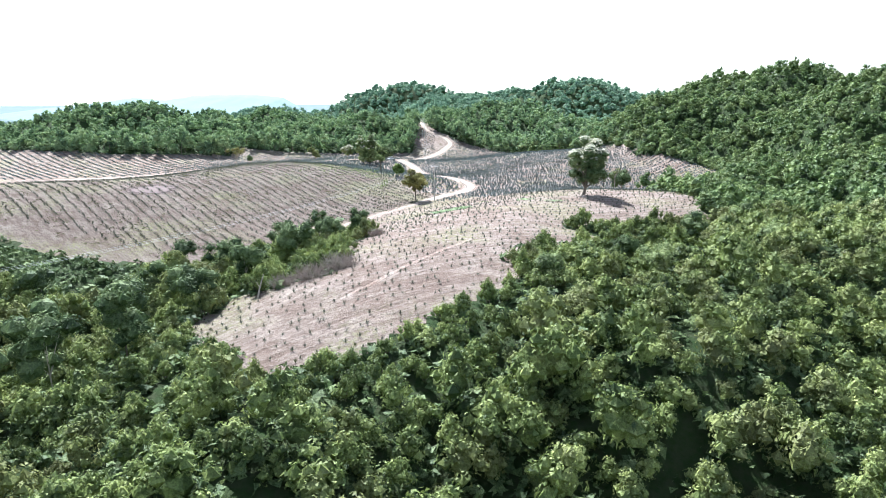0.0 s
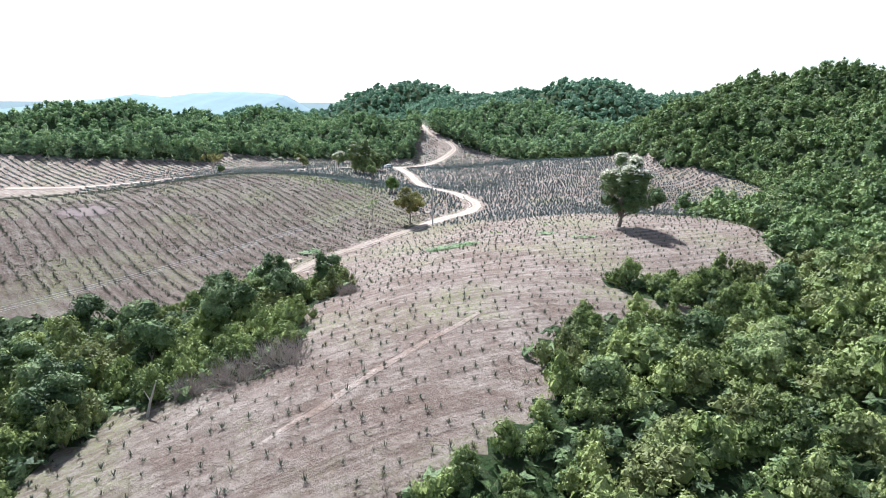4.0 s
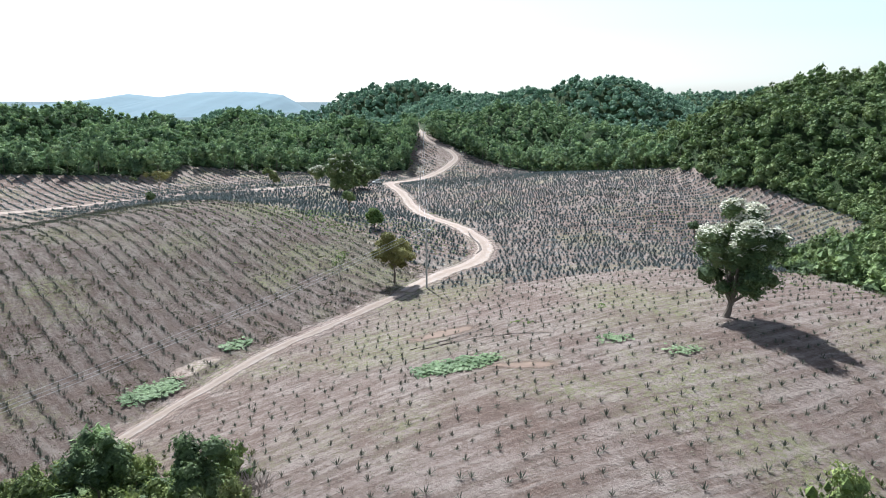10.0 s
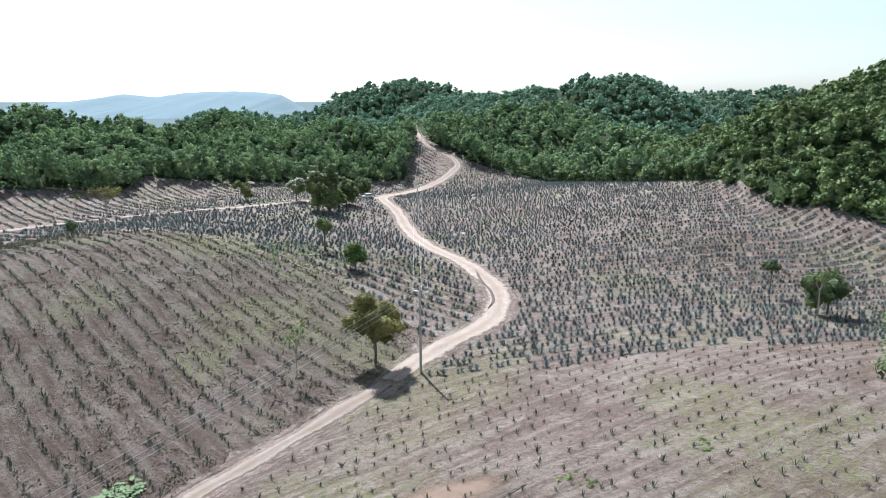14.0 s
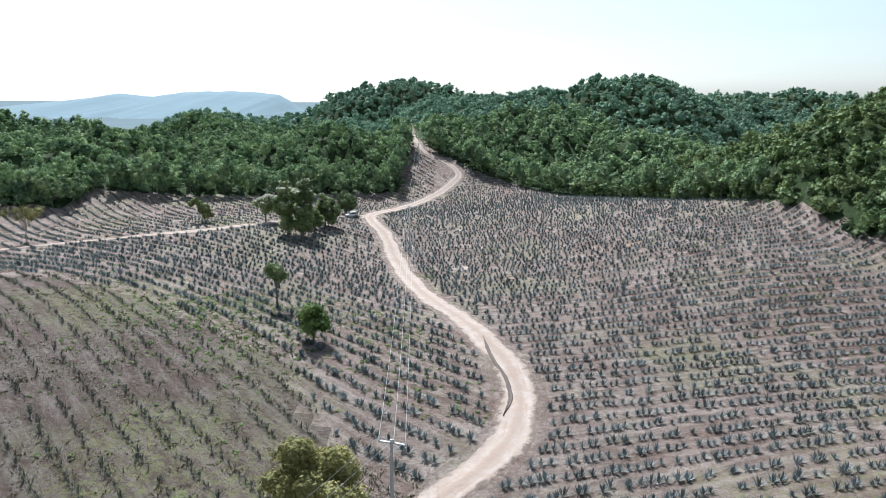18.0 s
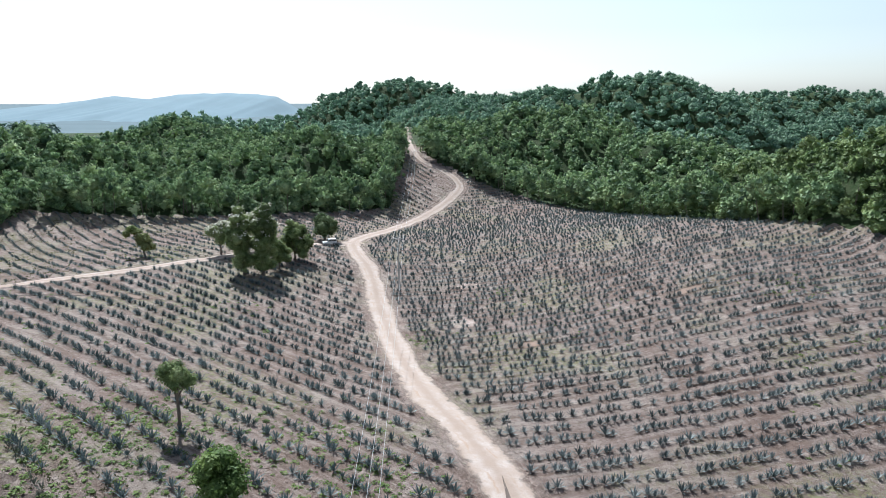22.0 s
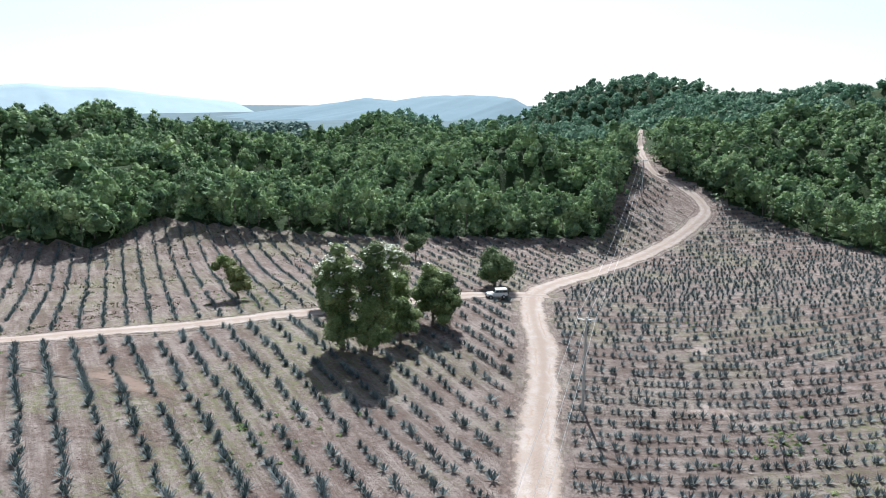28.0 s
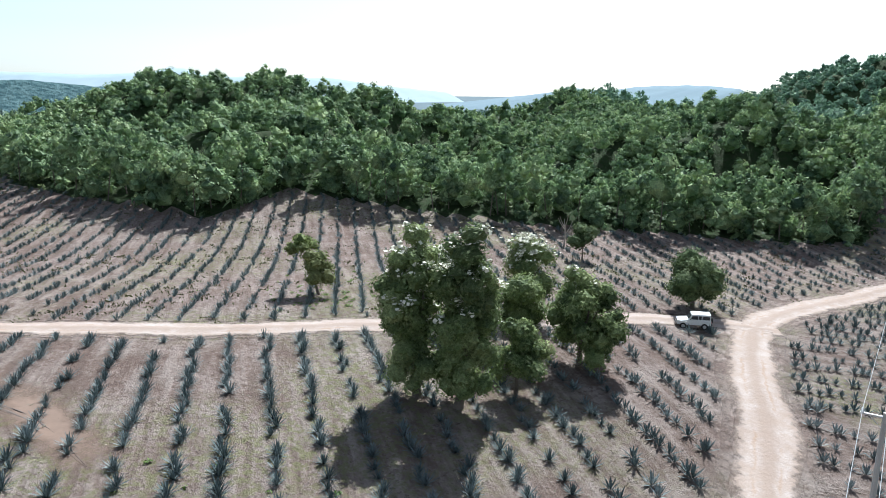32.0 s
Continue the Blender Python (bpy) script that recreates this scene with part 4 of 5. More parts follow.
single_tree("leaning_tree", -59.8, 327.0, ball_of(R, 12, (0.2, 0, 2.8), (1.5, 1.4, 2.2), 0.85) + ball_of(R, 6, (-0.9, 0, 4.2), (1.3, 1.2, 1.0), 0.8) + ball_of(R, 8, (-2.0, 0, 5.2), (1.9, 1.5, 1.2), 0.85), 2200, 0.18, LEAF_BUSH, (0.2, 1.4),
            "leaning small tree among agave rows", limbs=9, seed=21, forked=-0.4)
single_tree("small_tree", -47.6, 365.0, ball_of(R, 12, (0, 0, 3.6), (2.0, 2.0, 2.0), 0.95), 2000, 0.17, LEAF_DARK, (0.16, 2.0),
            "small rounded tree near the wood's edge", limbs=6, seed=22)
single_tree("sparse_tree", -90.0, 302.5, ball_of(R, 18, (0.4, 0, 6.2), (5.4, 4.6, 1.9), 1.0), 2600, 0.16, LEAF_OLIVE, (0.18, 3.0),
            "wide sparse yellow-green tree beside the side track", limbs=10, seed=23, bark=PALE_BARK, heart=0.2)
single_tree("thin_tree", -97.4, 301.0, ball_of(R, 6, (0, 0, 5.6), (1.2, 1.2, 1.4), 0.7), 420, 0.15, LEAF_BUSH, (0.1, 3.6),
            "thin bare-stemmed tree beside the side track", limbs=5, seed=24, bark=PALE_BARK, heart=0.2)

# taller trees in the thicket beside the ridge field
for n, (x, y, tall, wide) in enumerate([(-20, 121, 7, 2.4), (-16, 129, 6, 2.2), (-25, 113, 7.5, 2.8), (-24, 131, 6.5, 2.4), (-31, 105, 7, 3), (-29, 122, 7.5, 2.6), (-37, 97, 7.5, 3),
                                        (-37, 113, 8, 3), (-33, 90, 6.5, 2.6), (-45, 105, 8.5, 3.2), (-48, 124, 7.5, 3), (-40, 84, 9, 3), (-42, 69, 12, 3.6), (-37, 76, 10, 3.2), (-48, 64, 12, 4), (-56, 92, 8, 3.2),
                                        (-66, 108, 9, 3.4), (-72, 95, 9, 3.4), (-60, 78, 8, 3), (14, 89, 3.6, 2.2), (21, 99, 3.8, 2.4), (28, 106, 4, 2.5), (37, 109, 4, 2.4), (31, 97, 5.5, 2.8),
                                        (46, 124, 5.5, 3), (60, 138, 6, 3), (54, 110, 6, 3)]):
    low = tall * 0.2
    single_tree("thicket_tree", x, y, ball_of(R, 16, (0, 0, low + tall * 0.42), (wide, wide, tall * 0.42), wide * 0.42), 2000, 0.19, LEAF_DARK if x < -10 or n % 3 == 0 else LEAF_GROUP,
                (0.14, tall * 0.3), "leafy tree standing in the thicket", group="trees in the thicket", limbs=5, seed=100 + n, bark=PALE_BARK if n % 4 == 0 else BARK)


def dry_brush(x, y, wide, tall, seed):
    r = np.random.default_rng(seed)
    o = thing("dry_brush", Matrix.Translation((x, y, at_ground(x, y, 0.1))), "tangle of leafless grey-brown twigs at the field edge", "dead bush", "dead brush")
    for k in range(5):
        bm = bmesh.new()
        for j in range(60):
            a, u = r.uniform(0, 6.28), r.uniform(0.3, 1.3)
            s = Vector((*r.uniform(-0.6, 0.6, 2) * wide, 0))
            e = s + Vector((math.cos(a) * wide * 0.7 * math.cos(u), math.sin(a) * wide * 0.7 * math.cos(u), tall * math.sin(u)))
            tube(bm, [s, s.lerp(e, 0.5) + Vector(r.normal(0, 0.12, 3)), e], [0.03, 0.022, 0.008], 4)
        part("branch", bm, TWIG, o)


TWIG = plain("grey_dead_wood", (0.30, 0.25, 0.22), 0.9)
dry_brush(-14.8, 97.5, 3.4, 2.4, 1)
dry_brush(-18.5, 95.0, 3.0, 2.2, 2)
dry_brush(-22.5, 94.2, 2.2, 1.8, 5)
dry_brush(-13.5, 131.0, 2.2, 1.6, 3)
dry_brush(-12.0, 122.0, 1.6, 1.4, 4)
log = thing("dead_tree", Matrix.Translation((-25.5, 91.0, at_ground(-25.5, 91.0, 0.1))), "pale bare dead trunk leaning at the thicket edge", "dead tree")
bm = bmesh.new()
tube(bm, [(0, 0, 0), (0.3, 0.1, 1.4), (0.9, 0.4, 3.4)], [0.14, 0.11, 0.05], 8)
part("trunk", bm, PALE_BARK, log)
bm = bmesh.new()
tube(bm, [(0.35, 0.12, 1.6), (-0.3, 0.5, 2.4)], [0.06, 0.02], 6)
part("limb", bm, PALE_BARK, log)

bare = thing("dead_tree", Matrix.Translation((-54.0, 372.0, at_ground(-54.0, 372.0, 0.1))), "bare grey-white dead tree at the wood's edge", "dead tree")
bm = bmesh.new()
tube(bm, [(0, 0, 0), (0.15, 0, 1.6), (0.1, 0.1, 3.4)], [0.17, 0.13, 0.09], 8)
part("trunk", bm, PALE_BARK, bare)
for k in range(6):
    bm = bmesh.new()
    a, low = 1.1 * k, 1.5 + 0.35 * k
    d = Vector((math.cos(a), math.sin(a), 0))
    tube(bm, [(0.12, 0.03, low), Vector((0.12, 0.03, low + 0.9)) + d * 0.7, Vector((0.1, 0.05, low + 2.0)) + d * 1.3], [0.07, 0.045, 0.015], 6)
    part("limb", bm, PALE_BARK, bare)

# single bushes round the ridge field, copied from a few
kinds = []
for k in range(7):
    b = thing("bush", Matrix.Translation((0, 0, -60 - 8 * k)), "leafy green bush at the edge of the ridge field", "bush", "bushes round the ridge field")
    bm = bmesh.new()
    for j in range(3):
        a = 2.1 * j + k
        tube(bm, [(0.05 * j, 0, -0.3), (0.2 * math.cos(a), 0.2 * math.sin(a), 0.35), (0.5 * math.cos(a), 0.5 * math.sin(a), 0.75)], [0.05, 0.04, 0.015], 5)
    part("stem", bm, BARK, b)
    array_part("crown", *NEAR_T[k], LEAF_BUSH, b)
    kinds.append(b)
bx, by = scatter(-48, 50, 55, 150, 2.7)
keep = ~inside(OPEN_LAND, bx, by) & by_ridge(bx, by) & (np.hypot(bx + 14.8, by - 97.5) > 3.2) & (np.hypot(bx + 18.5, by - 95) > 2.8) & (np.hypot(bx + 22.5, by - 94.2) > 2.2)
bx, by = bx[keep], by[keep]
for n, (x, y) in enumerate(zip(bx, by)):
    s = float(rng.uniform(1.1, 2.3)) * (0.75 if y < 86 and x < 9 else 0.95 if x > 0 else 1.0)
    k = kinds[n % 7]
    m = Matrix.Translation((x, y, at_ground(x, y, 0.15 * s))) @ Matrix.Rotation(float(rng.uniform(0, 6.28)), 4, "Z")
    if n < 7:
        k.matrix_world = m
        k.scale = (s, s, s * 1.15)
        k = None
    else:
        c = copy_thing(k, m)
        c.scale = (s, s, s * float(rng.uniform(0.95, 1.5)))

# ---- agaves ----
def agave_template(seed, leaves, width=0.06, fine=False):
    """A unit rosette of stiff blades, 1 high and about 1.6 across."""
    r = np.random.default_rng(seed)
    vs, fs = [], []
    for k in range(leaves):
        a = 2.4 * k + r.uniform(-0.2, 0.2)
        up = (0.25 + 1.2 * (k + 0.5) / leaves) * r.uniform(0.9, 1.1)
        n = r.uniform(0.85, 1.1)
        d, side = np.array((math.cos(a), math.sin(a), 0)), np.array((-math.sin(a), math.cos(a), 0))
        d3 = d * math.cos(up) + np.array((0, 0, math.sin(up)))
        w = width * r.uniform(0.85, 1.2)
        p0, p1, p2 = d * 0.05, d3 * 0.45 * n, d3 * n
        b = len(vs)
        if fine:
            vs += [p0 - side * w * 0.8, p0 + side * w * 0.8, p1 + side * w, p1 - side * w, p2 + side * 0.006, p2 - side * 0.006]
            fs += [[b, b + 1, b + 2, b + 3], [b + 3, b + 2, b + 4, b + 5]]
        else:
            vs += [p0, p1 + side * w, p2, p1 - side * w]
            fs += [[b, b + 1, b + 2, b + 3]]
    return np.array(vs), np.array(fs)


AGAVE_T = [agave_template(60 + k, 17, 0.08) for k in range(5)]
YOUNG_T = [agave_template(70 + k, 11, 0.06) for k in range(4)]
AGAVE_NEAR = [agave_template(80 + k, 34, 0.05, True) for k in range(5)]


def planted(angle, gap, along, box, where, bend=0.0):
    """Places of plants in rows that run at an angle (degrees), gap apart, a plant every along metres. bend: degrees of turn for each metre of y."""
    cx, cy = (box[0] + box[1]) / 2, (box[2] + box[3]) / 2
    reach = math.hypot(box[1] - box[0], box[3] - box[2]) / 2
    u, v = np.meshgrid(np.arange(-reach, reach, along), np.arange(-reach, reach, gap))
    u = u + rng.normal(0, 0.22 * along, u.shape) + np.random.default_rng(5).uniform(0, along, (len(u), 1))
    v = v + rng.normal(0, 0.05 * gap, v.shape) + np.random.default_rng(3).normal(0, 0.04 * gap, (len(v), 1))
    v = v + bend * u ** 2
    a = radians(angle)
    x, y = (cx + u * math.cos(a) - v * math.sin(a)).ravel(), (cy + u * math.sin(a) + v * math.cos(a)).ravel()
    ok = (x > box[0]) & (x < box[1]) & (y > box[2]) & (y < box[3])
    x, y = x[ok], y[ok]
    ok = inside(OPEN_LAND, x, y) & where(x, y)
    x, y = x[ok], y[ok]
    gone = np.array([noise.noise((p * 0.11, q * 0.11, 8.0)) for p, q in zip(x, y)])
    ok = (rng.random(len(x)) > 0.07 + 0.5 * np.clip(gone - 0.15, 0, 1)) & (off_line(ROAD_LINE, x, y) > 3.1) & (off_line(BRANCH_LINE, x, y) > 2.5)
    return x[ok], y[ok]


ROAD_Y = np.argsort(ROAD_LINE[:, 1])


def east(x, y):
    return x > np.interp(y, ROAD_LINE[ROAD_Y, 1], ROAD_LINE[ROAD_Y, 0])


BR = BRANCH_LINE[np.argsort(BRANCH_LINE[:, 0])]


def north(x, y):
    return y > np.interp(x, BR[:, 0], BR[:, 1])


def brow(x):
    """The line between the young field on the western swell and the grown agaves."""
    return np.interp(x, [-120, -59, -32, -17, -9, 0, 8], [272, 256, 241, 231, 215, 205, 196])


def rows_of(x, y, size, temps, sink=0.03):
    n = len(x)
    s = rng.uniform(*size, n)
    return np.stack([x, y, ground_z(x, y) - sink, s * rng.uniform(0.85, 1.1, n), s, rng.uniform(0, 6.28, n), rng.integers(0, len(temps), n)], 1)


ax, ay = planted(142, 2.8, 0.95, (-130, 12, 205, 352), lambda x, y: ~east(x, y) & ~north(x, y) & (y > brow(x)))
front = (ax > -62) & (ax < -22) & (ay > 282) & (ay < 322)
stamped("agave_rows_west", AGAVE_T, rows_of(ax[~front], ay[~front], (0.65, 1.05), AGAVE_T), LEAF_AGAVE, "rows of blue-grey agave plants", "agave field")
fx, fy = ax[front], ay[front]
sel = rng.permutation(len(fx))
rest = sel[300:]
if len(rest):
    stamped("agave_rows_front", AGAVE_NEAR, rows_of(fx[rest], fy[rest], (0.6, 1.0), AGAVE_NEAR), LEAF_AGAVE, "rows of blue-grey agave plants", "agave field")
singles = []
for k, (v, f) in enumerate(AGAVE_NEAR):
    o = mesh_object("agave", v, f, LEAF_AGAVE)
    tagged(o, "blue-grey spiky agave plant standing in its row", "agave", "agaves in the western field")
    singles.append(o)
for n, i in enumerate(sel[:300]):
    s = float(rng.uniform(0.6, 1.0))
    m = Matrix.Translation((fx[i], fy[i], at_ground(fx[i], fy[i], 0.03))) @ Matrix.Rotation(float(rng.uniform(0, 6.28)), 4, "Z")
    o = singles[n] if n < 5 else copy_thing(singles[n % 5], m)
    o.matrix_world = m
    o.scale = (s, s, s)
ax, ay = planted(135, 2.8, 1.05, (-225, -5, 280, 460), lambda x, y: ~east(x, y) & north(x, y))
stamped("agave_rows_north", AGAVE_T, rows_of(ax, ay, (0.55, 0.9), AGAVE_T), LEAF_AGAVE, "rows of blue-grey agave plants below the wood", "agave field")
ax, ay = planted(18, 2.6, 0.8, (-25, 115, 195, 335), lambda x, y: east(x, y) & (y > 196 + 0.12 * x), 0.0012)
stamped("agave_rows_east", AGAVE_T, rows_of(ax, ay, (0.6, 1.02), AGAVE_T), LEAF_GREY, "rows of grey-green agave plants", "agave field")
ax, ay = planted(28, 2.6, 0.85, (-25, 115, 335, 452), lambda x, y: east(x, y))
stamped("agave_rows_far", AGAVE_T, rows_of(ax, ay, (0.6, 1.0), AGAVE_T), LEAF_AGAVE, "rows of grey-green agave plants far up the valley", "agave field")
ax, ay = planted(135, 2.7, 0.85, (-150, 6, 130, 275), lambda x, y: in_view(x, y) & ~east(x, y) & (y <= brow(x)) & (y > 142))
stamped("young_agaves_west", YOUNG_T, rows_of(ax, ay, (0.5, 0.88), YOUNG_T), LEAF_YOUNG, "rows of small young agaves on the swell", "agave field")
ax, ay = planted(31, 2.2, 1.7, (-32, 75, 64, 210), lambda x, y: (east(x, y) | (y < 130)) & (y <= 196 + 0.12 * x))
stamped("young_agaves_ridge", YOUNG_T, rows_of(ax, ay, (0.4, 0.75), YOUNG_T), LEAF_YOUNG, "rows of small young agaves on the ridge", "agave field")

# a trodden path along the crest of the ridge field
crest = spline([(-13, 82), (-9.6, 86), (-6.5, 90.2), (-2.9, 95.1), (1.4, 101.3), (4.4, 106)])
road("worn_path", crest, 0.6 + 1.1 * np.sin(np.linspace(0, math.pi, len(crest))), "faint trodden earth path along the ridge", 7, TRODDEN, 0.075)

def gully(name, line, width, label, base=0.0):
    """A crack washed into the soil, as a strip laid on it: crumbled lips on both sides of the bed, its depth given by
    dark colour.
    """
    line = spline(line, 0.5)
    tan = np.gradient(line, axis=0)
    tan /= np.linalg.norm(tan, axis=1)[:, None]
    s = np.linspace(-1, 1, 9)
    wob = np.array([[noise.noise((p[0] * 0.8, p[1] * 0.8, 3.0 * k)) for k in range(9)] for p in line])
    off = (s[None] + 0.5 * wob) * width / 2 * np.clip(np.sin(np.linspace(0.05, 3.09, len(line))) * 2, 0.2, 1)[:, None]
    X, Y = line[:, 0, None] + tan[:, 1, None] * off, line[:, 1, None] - tan[:, 0, None] * off
    lift = np.array([-0.03, 0.02, 0.05, 0.03, 0.02, 0.03, 0.05, 0.02, -0.03])[None] * (1 + 1.4 * wob)
    Z = ground_z(X.ravel(), Y.ravel()).reshape(X.shape) + lift + base
    i = np.arange(X.size).reshape(X.shape)
    f = np.stack([i[:-1, :-1], i[:-1, 1:], i[1:, 1:], i[1:, :-1]], -1).reshape(-1, 4)
    return tagged(mesh_object(name, np.stack([X, Y, Z], -1).reshape(-1, 3), f, DARK_EARTH), label, "gully", kind="structure")


gully("gully", [(-70, 291.5), (-62.7, 293.1), (-56.2, 293.3), (-50.6, 294.5), (-43.3, 294.3)], 0.8, "dark crumbling erosion gully across the agave rows")
gully("road_gully", [(5.6, 245.6), (6.4, 237.4), (7.5, 232.2), (7.7, 226.6), (6.6, 222.1)], 0.5, "dark washed-out gully along the dirt road", 0.12)

gully("scrape", [(-3.5, 164), (0, 165.5), (3, 167), (6.5, 169)], 0.7, "dark scraped line in the young field")
gully("scrape", [(-2.1, 163), (3, 164), (9, 163.4), (13, 161)], 0.6, "dark scraped line in the young field")

def blotch(name, x, y, half, turn, mat, label):
    """A patch of other earth with a ragged rim, lying on the field."""
    u, v = np.meshgrid(np.linspace(-1, 1, 17), np.linspace(-1, 1, 17))
    c, d = math.cos(radians(turn)), math.sin(radians(turn))
    X, Y = x + u * half[0] * c - v * half[1] * d, y + u * half[0] * d + v * half[1] * c
    k = np.arange(u.size).reshape(u.shape)
    f = np.stack([k[:-1, :-1], k[:-1, 1:], k[1:, 1:], k[1:, :-1]], -1).reshape(-1, 4)
    ob = mesh_object(name, np.stack([X, Y, ground_z(X.ravel(), Y.ravel()).reshape(X.shape) + 0.04], -1).reshape(-1, 3), f, mat, True)
    ob.data.attributes.new("across", "FLOAT", "POINT").data.foreach_set("value", (1.25 * np.hypot(u, v)).ravel().astype(np.float32))
    return tagged(ob, label, "bare earth", kind="structure")


SCAR = ragged(plain("purple_brown_scar", (0.115, 0.078, 0.075), 0.95, 0, 0.4, 0.6), 1.1, 1.7, 0.35)
SAND = ragged(soil_material("pale_washed_sand", 0.2, 1.45), 1.05, 1.6, 0.4)
TURNED = ragged(plain("turned_red_earth", (0.17, 0.115, 0.085), 0.95, 0, 0.4, 0.8), 0.9, 1.5, 0.5)
blotch("bare_scar", -75.5, 179, (10, 5.5), 65, SCAR, "dark purple-brown scar of bare earth on the swell")
blotch("sand_patch", 3.4, 296, (3.4, 6.5), 8, SAND, "pale washed sand beside the dirt road")
blotch("sand_patch", 4.6, 319, (4.5, 4), 0, SAND, "pale washed sand beside the dirt road")
blotch("sand_patch", -23, 348.5, (5.5, 3.6), 35, SAND, "pale trodden sand at the fork of the tracks")
blotch("sand_patch", 4.0, 337, (3.5, 3), 0, SAND, "pale washed sand beside the dirt road")
blotch("sand_patch", -31, 168, (2.6, 6.5), -28, SAND, "pale washed sand beside the field track")
blotch("turned_earth", 0.5, 169.5, (8.5, 3.6), 10, TURNED, "freshly scraped dark earth in the young field")
blotch("turned_earth", 8.5, 150.5, (6.5, 2.2), -20, TURNED, "freshly scraped dark earth in the young field")
blotch("turned_earth", -50, 295, (12, 3), -4, TURNED, "crumbling dark earth along the gully")
blotch("turned_earth", 12, 283, (6, 3), 20, TURNED, "turned reddish earth between the agave rows")
blotch("turned_earth", 40, 300, (9, 3), 25, TURNED, "turned reddish earth between the agave rows")


def squash_template(seed):
    """A creeping plant: broad flat leaves close over the ground, within a metre."""
    r = np.random.default_rng(seed)
    vs, fs = [], []
    for k in range(12):
        c, a, q = np.array((*r.uniform(-1, 1, 2), r.uniform(0.1, 0.4))), r.uniform(0, 6.28), r.uniform(0.16, 0.3)
        d, e = np.array((math.cos(a), math.sin(a), r.uniform(-0.3, 0.3))) * q, np.array((-math.sin(a), math.cos(a), r.uniform(-0.3, 0.3))) * q
        fs.append([len(vs) + j for j in range(4)])
        vs += [c - d, c - e * 0.9, c + d * 0.8, c + e * 0.9]
    return np.array(vs), np.array(fs)


SQUASH_T = [squash_template(170 + k) for k in range(5)]
LEAF_SQUASH = leaf_material("squash_leaves", (0.09, 0.14, 0.06), (0.19, 0.27, 0.125), (0.33, 0.41, 0.23), 0.15, 5.0)
for x, y, a, b, n, turn in ((1.8, 152.8, 4.2, 1.6, 80, 5), (-33.4, 161.2, 3.2, 2.0, 70, 55), (-27.8, 174.5, 2.2, 1.0, 16, 55), (18.8, 156.4, 1.4, 0.9, 8, 0), (24.6, 151.9, 1.8, 1.0, 9, 0)):
    u, v = rng.uniform(-1, 1, (2, n * 2))
    near_ = np.hypot(u, v) + rng.normal(0, 0.15, n * 2) < 1
    c, d = math.cos(radians(turn)), math.sin(radians(turn))
    px, py = x + (u * a * c - v * b * d)[near_], y + (u * a * d + v * b * c)[near_]
    q = rows_of(px, py, (0.7, 1.1), SQUASH_T, 0.0)
    stamped("squash_patch", SQUASH_T, q, LEAF_SQUASH, "creeping patch of broad pale-green squash leaves", "squash plants")

# weeds: places, spread and count
WEED_T = [(v, f[:18]) for v, f in (crown_template(90 + k, 18, 0.3, 3) for k in range(4))]
spots = [(21, 172, 0.7, 8), (10.6, 168, 0.8, 10), (-6, 243, 4, 220), (-11.5, 252, 4, 110), (-27, 248, 5, 380), (-4, 232, 4, 70), (57.5, 268, 6, 130),
         (11.3, 314.4, 1.6, 60), (-24.6, 284.8, 0.5, 12), (-3, 287, 2.6, 90), (-32.6, 293.4, 4, 60), (53.8, 296.3, 3.5, 70), (2.9, 348, 2, 24), (-40, 236, 12, 160), (62, 190, 8, 140), (29, 119, 3, 60),
         (-62, 330, 5, 60), (-21, 238, 6, 420), (-32, 238, 6, 300), (-2, 226, 4, 70), (-34, 225, 12, 100), (50, 245, 9, 120), (-50, 262, 9, 110), (20, 300, 9, 50), (-58, 325, 2.5, 50), (-167, 337, 8, 160), (-70, 291, 4, 50)]
wx = np.concatenate([rng.normal(x, s, n) for x, y, s, n in spots])
wy = np.concatenate([rng.normal(y, s, n) for x, y, s, n in spots])
ok = (off_line(ROAD_LINE, wx, wy) > 2.6) & (off_line(BRANCH_LINE, wx, wy) > 2.2)
wx, wy = wx[ok], wy[ok]
q = rows_of(wx, wy, (0.1, 0.27), WEED_T, 0.04)
q[:, 3] *= 2.0
stamped("weeds", WEED_T, q, LEAF_WEED, "patches of low bright-green weeds", "weeds")

TUFT_T = [agave_template(120 + k, 11, 0.09) for k in range(4)]


def strewn(name, count, box, size, temps, mat, label, category, where, thick=0.12):
    x, y = rng.uniform(box[0], box[1], count), rng.uniform(box[2], box[3], count)
    lump = np.array([noise.noise((p * thick, q * thick, 2.0)) for p, q in zip(x, y)])
    ok = inside(OPEN_LAND, x, y) & where(x, y) & (rng.random(count) < 0.45 + 1.1 * lump) & (off_line(ROAD_LINE, x, y) > 2.4) & (off_line(BRANCH_LINE, x, y) > 2.0)
    return stamped(name, temps, rows_of(x[ok], y[ok], size, temps, 0.02), mat, label, category)


def chip_template(seed):
    """A few stalks and clods lying on the soil, within half a metre."""
    r = np.random.default_rng(seed)
    vs, fs = [], []
    for k in range(9):
        c = np.array((*r.uniform(-1.6, 1.6, 2), r.uniform(0.02, 0.08)))
        a = r.uniform(0, 6.28)
        d, e = np.array((math.cos(a), math.sin(a), r.uniform(-0.25, 0.25))) * r.uniform(0.08, 0.28), np.array((-math.sin(a), math.cos(a), 0.5)) * r.uniform(0.03, 0.09)
        fs.append([len(vs) + j for j in range(4)])
        vs += [c - d - e, c + d - e, c + d + e, c - d + e]
    return np.array(vs), np.array(fs)




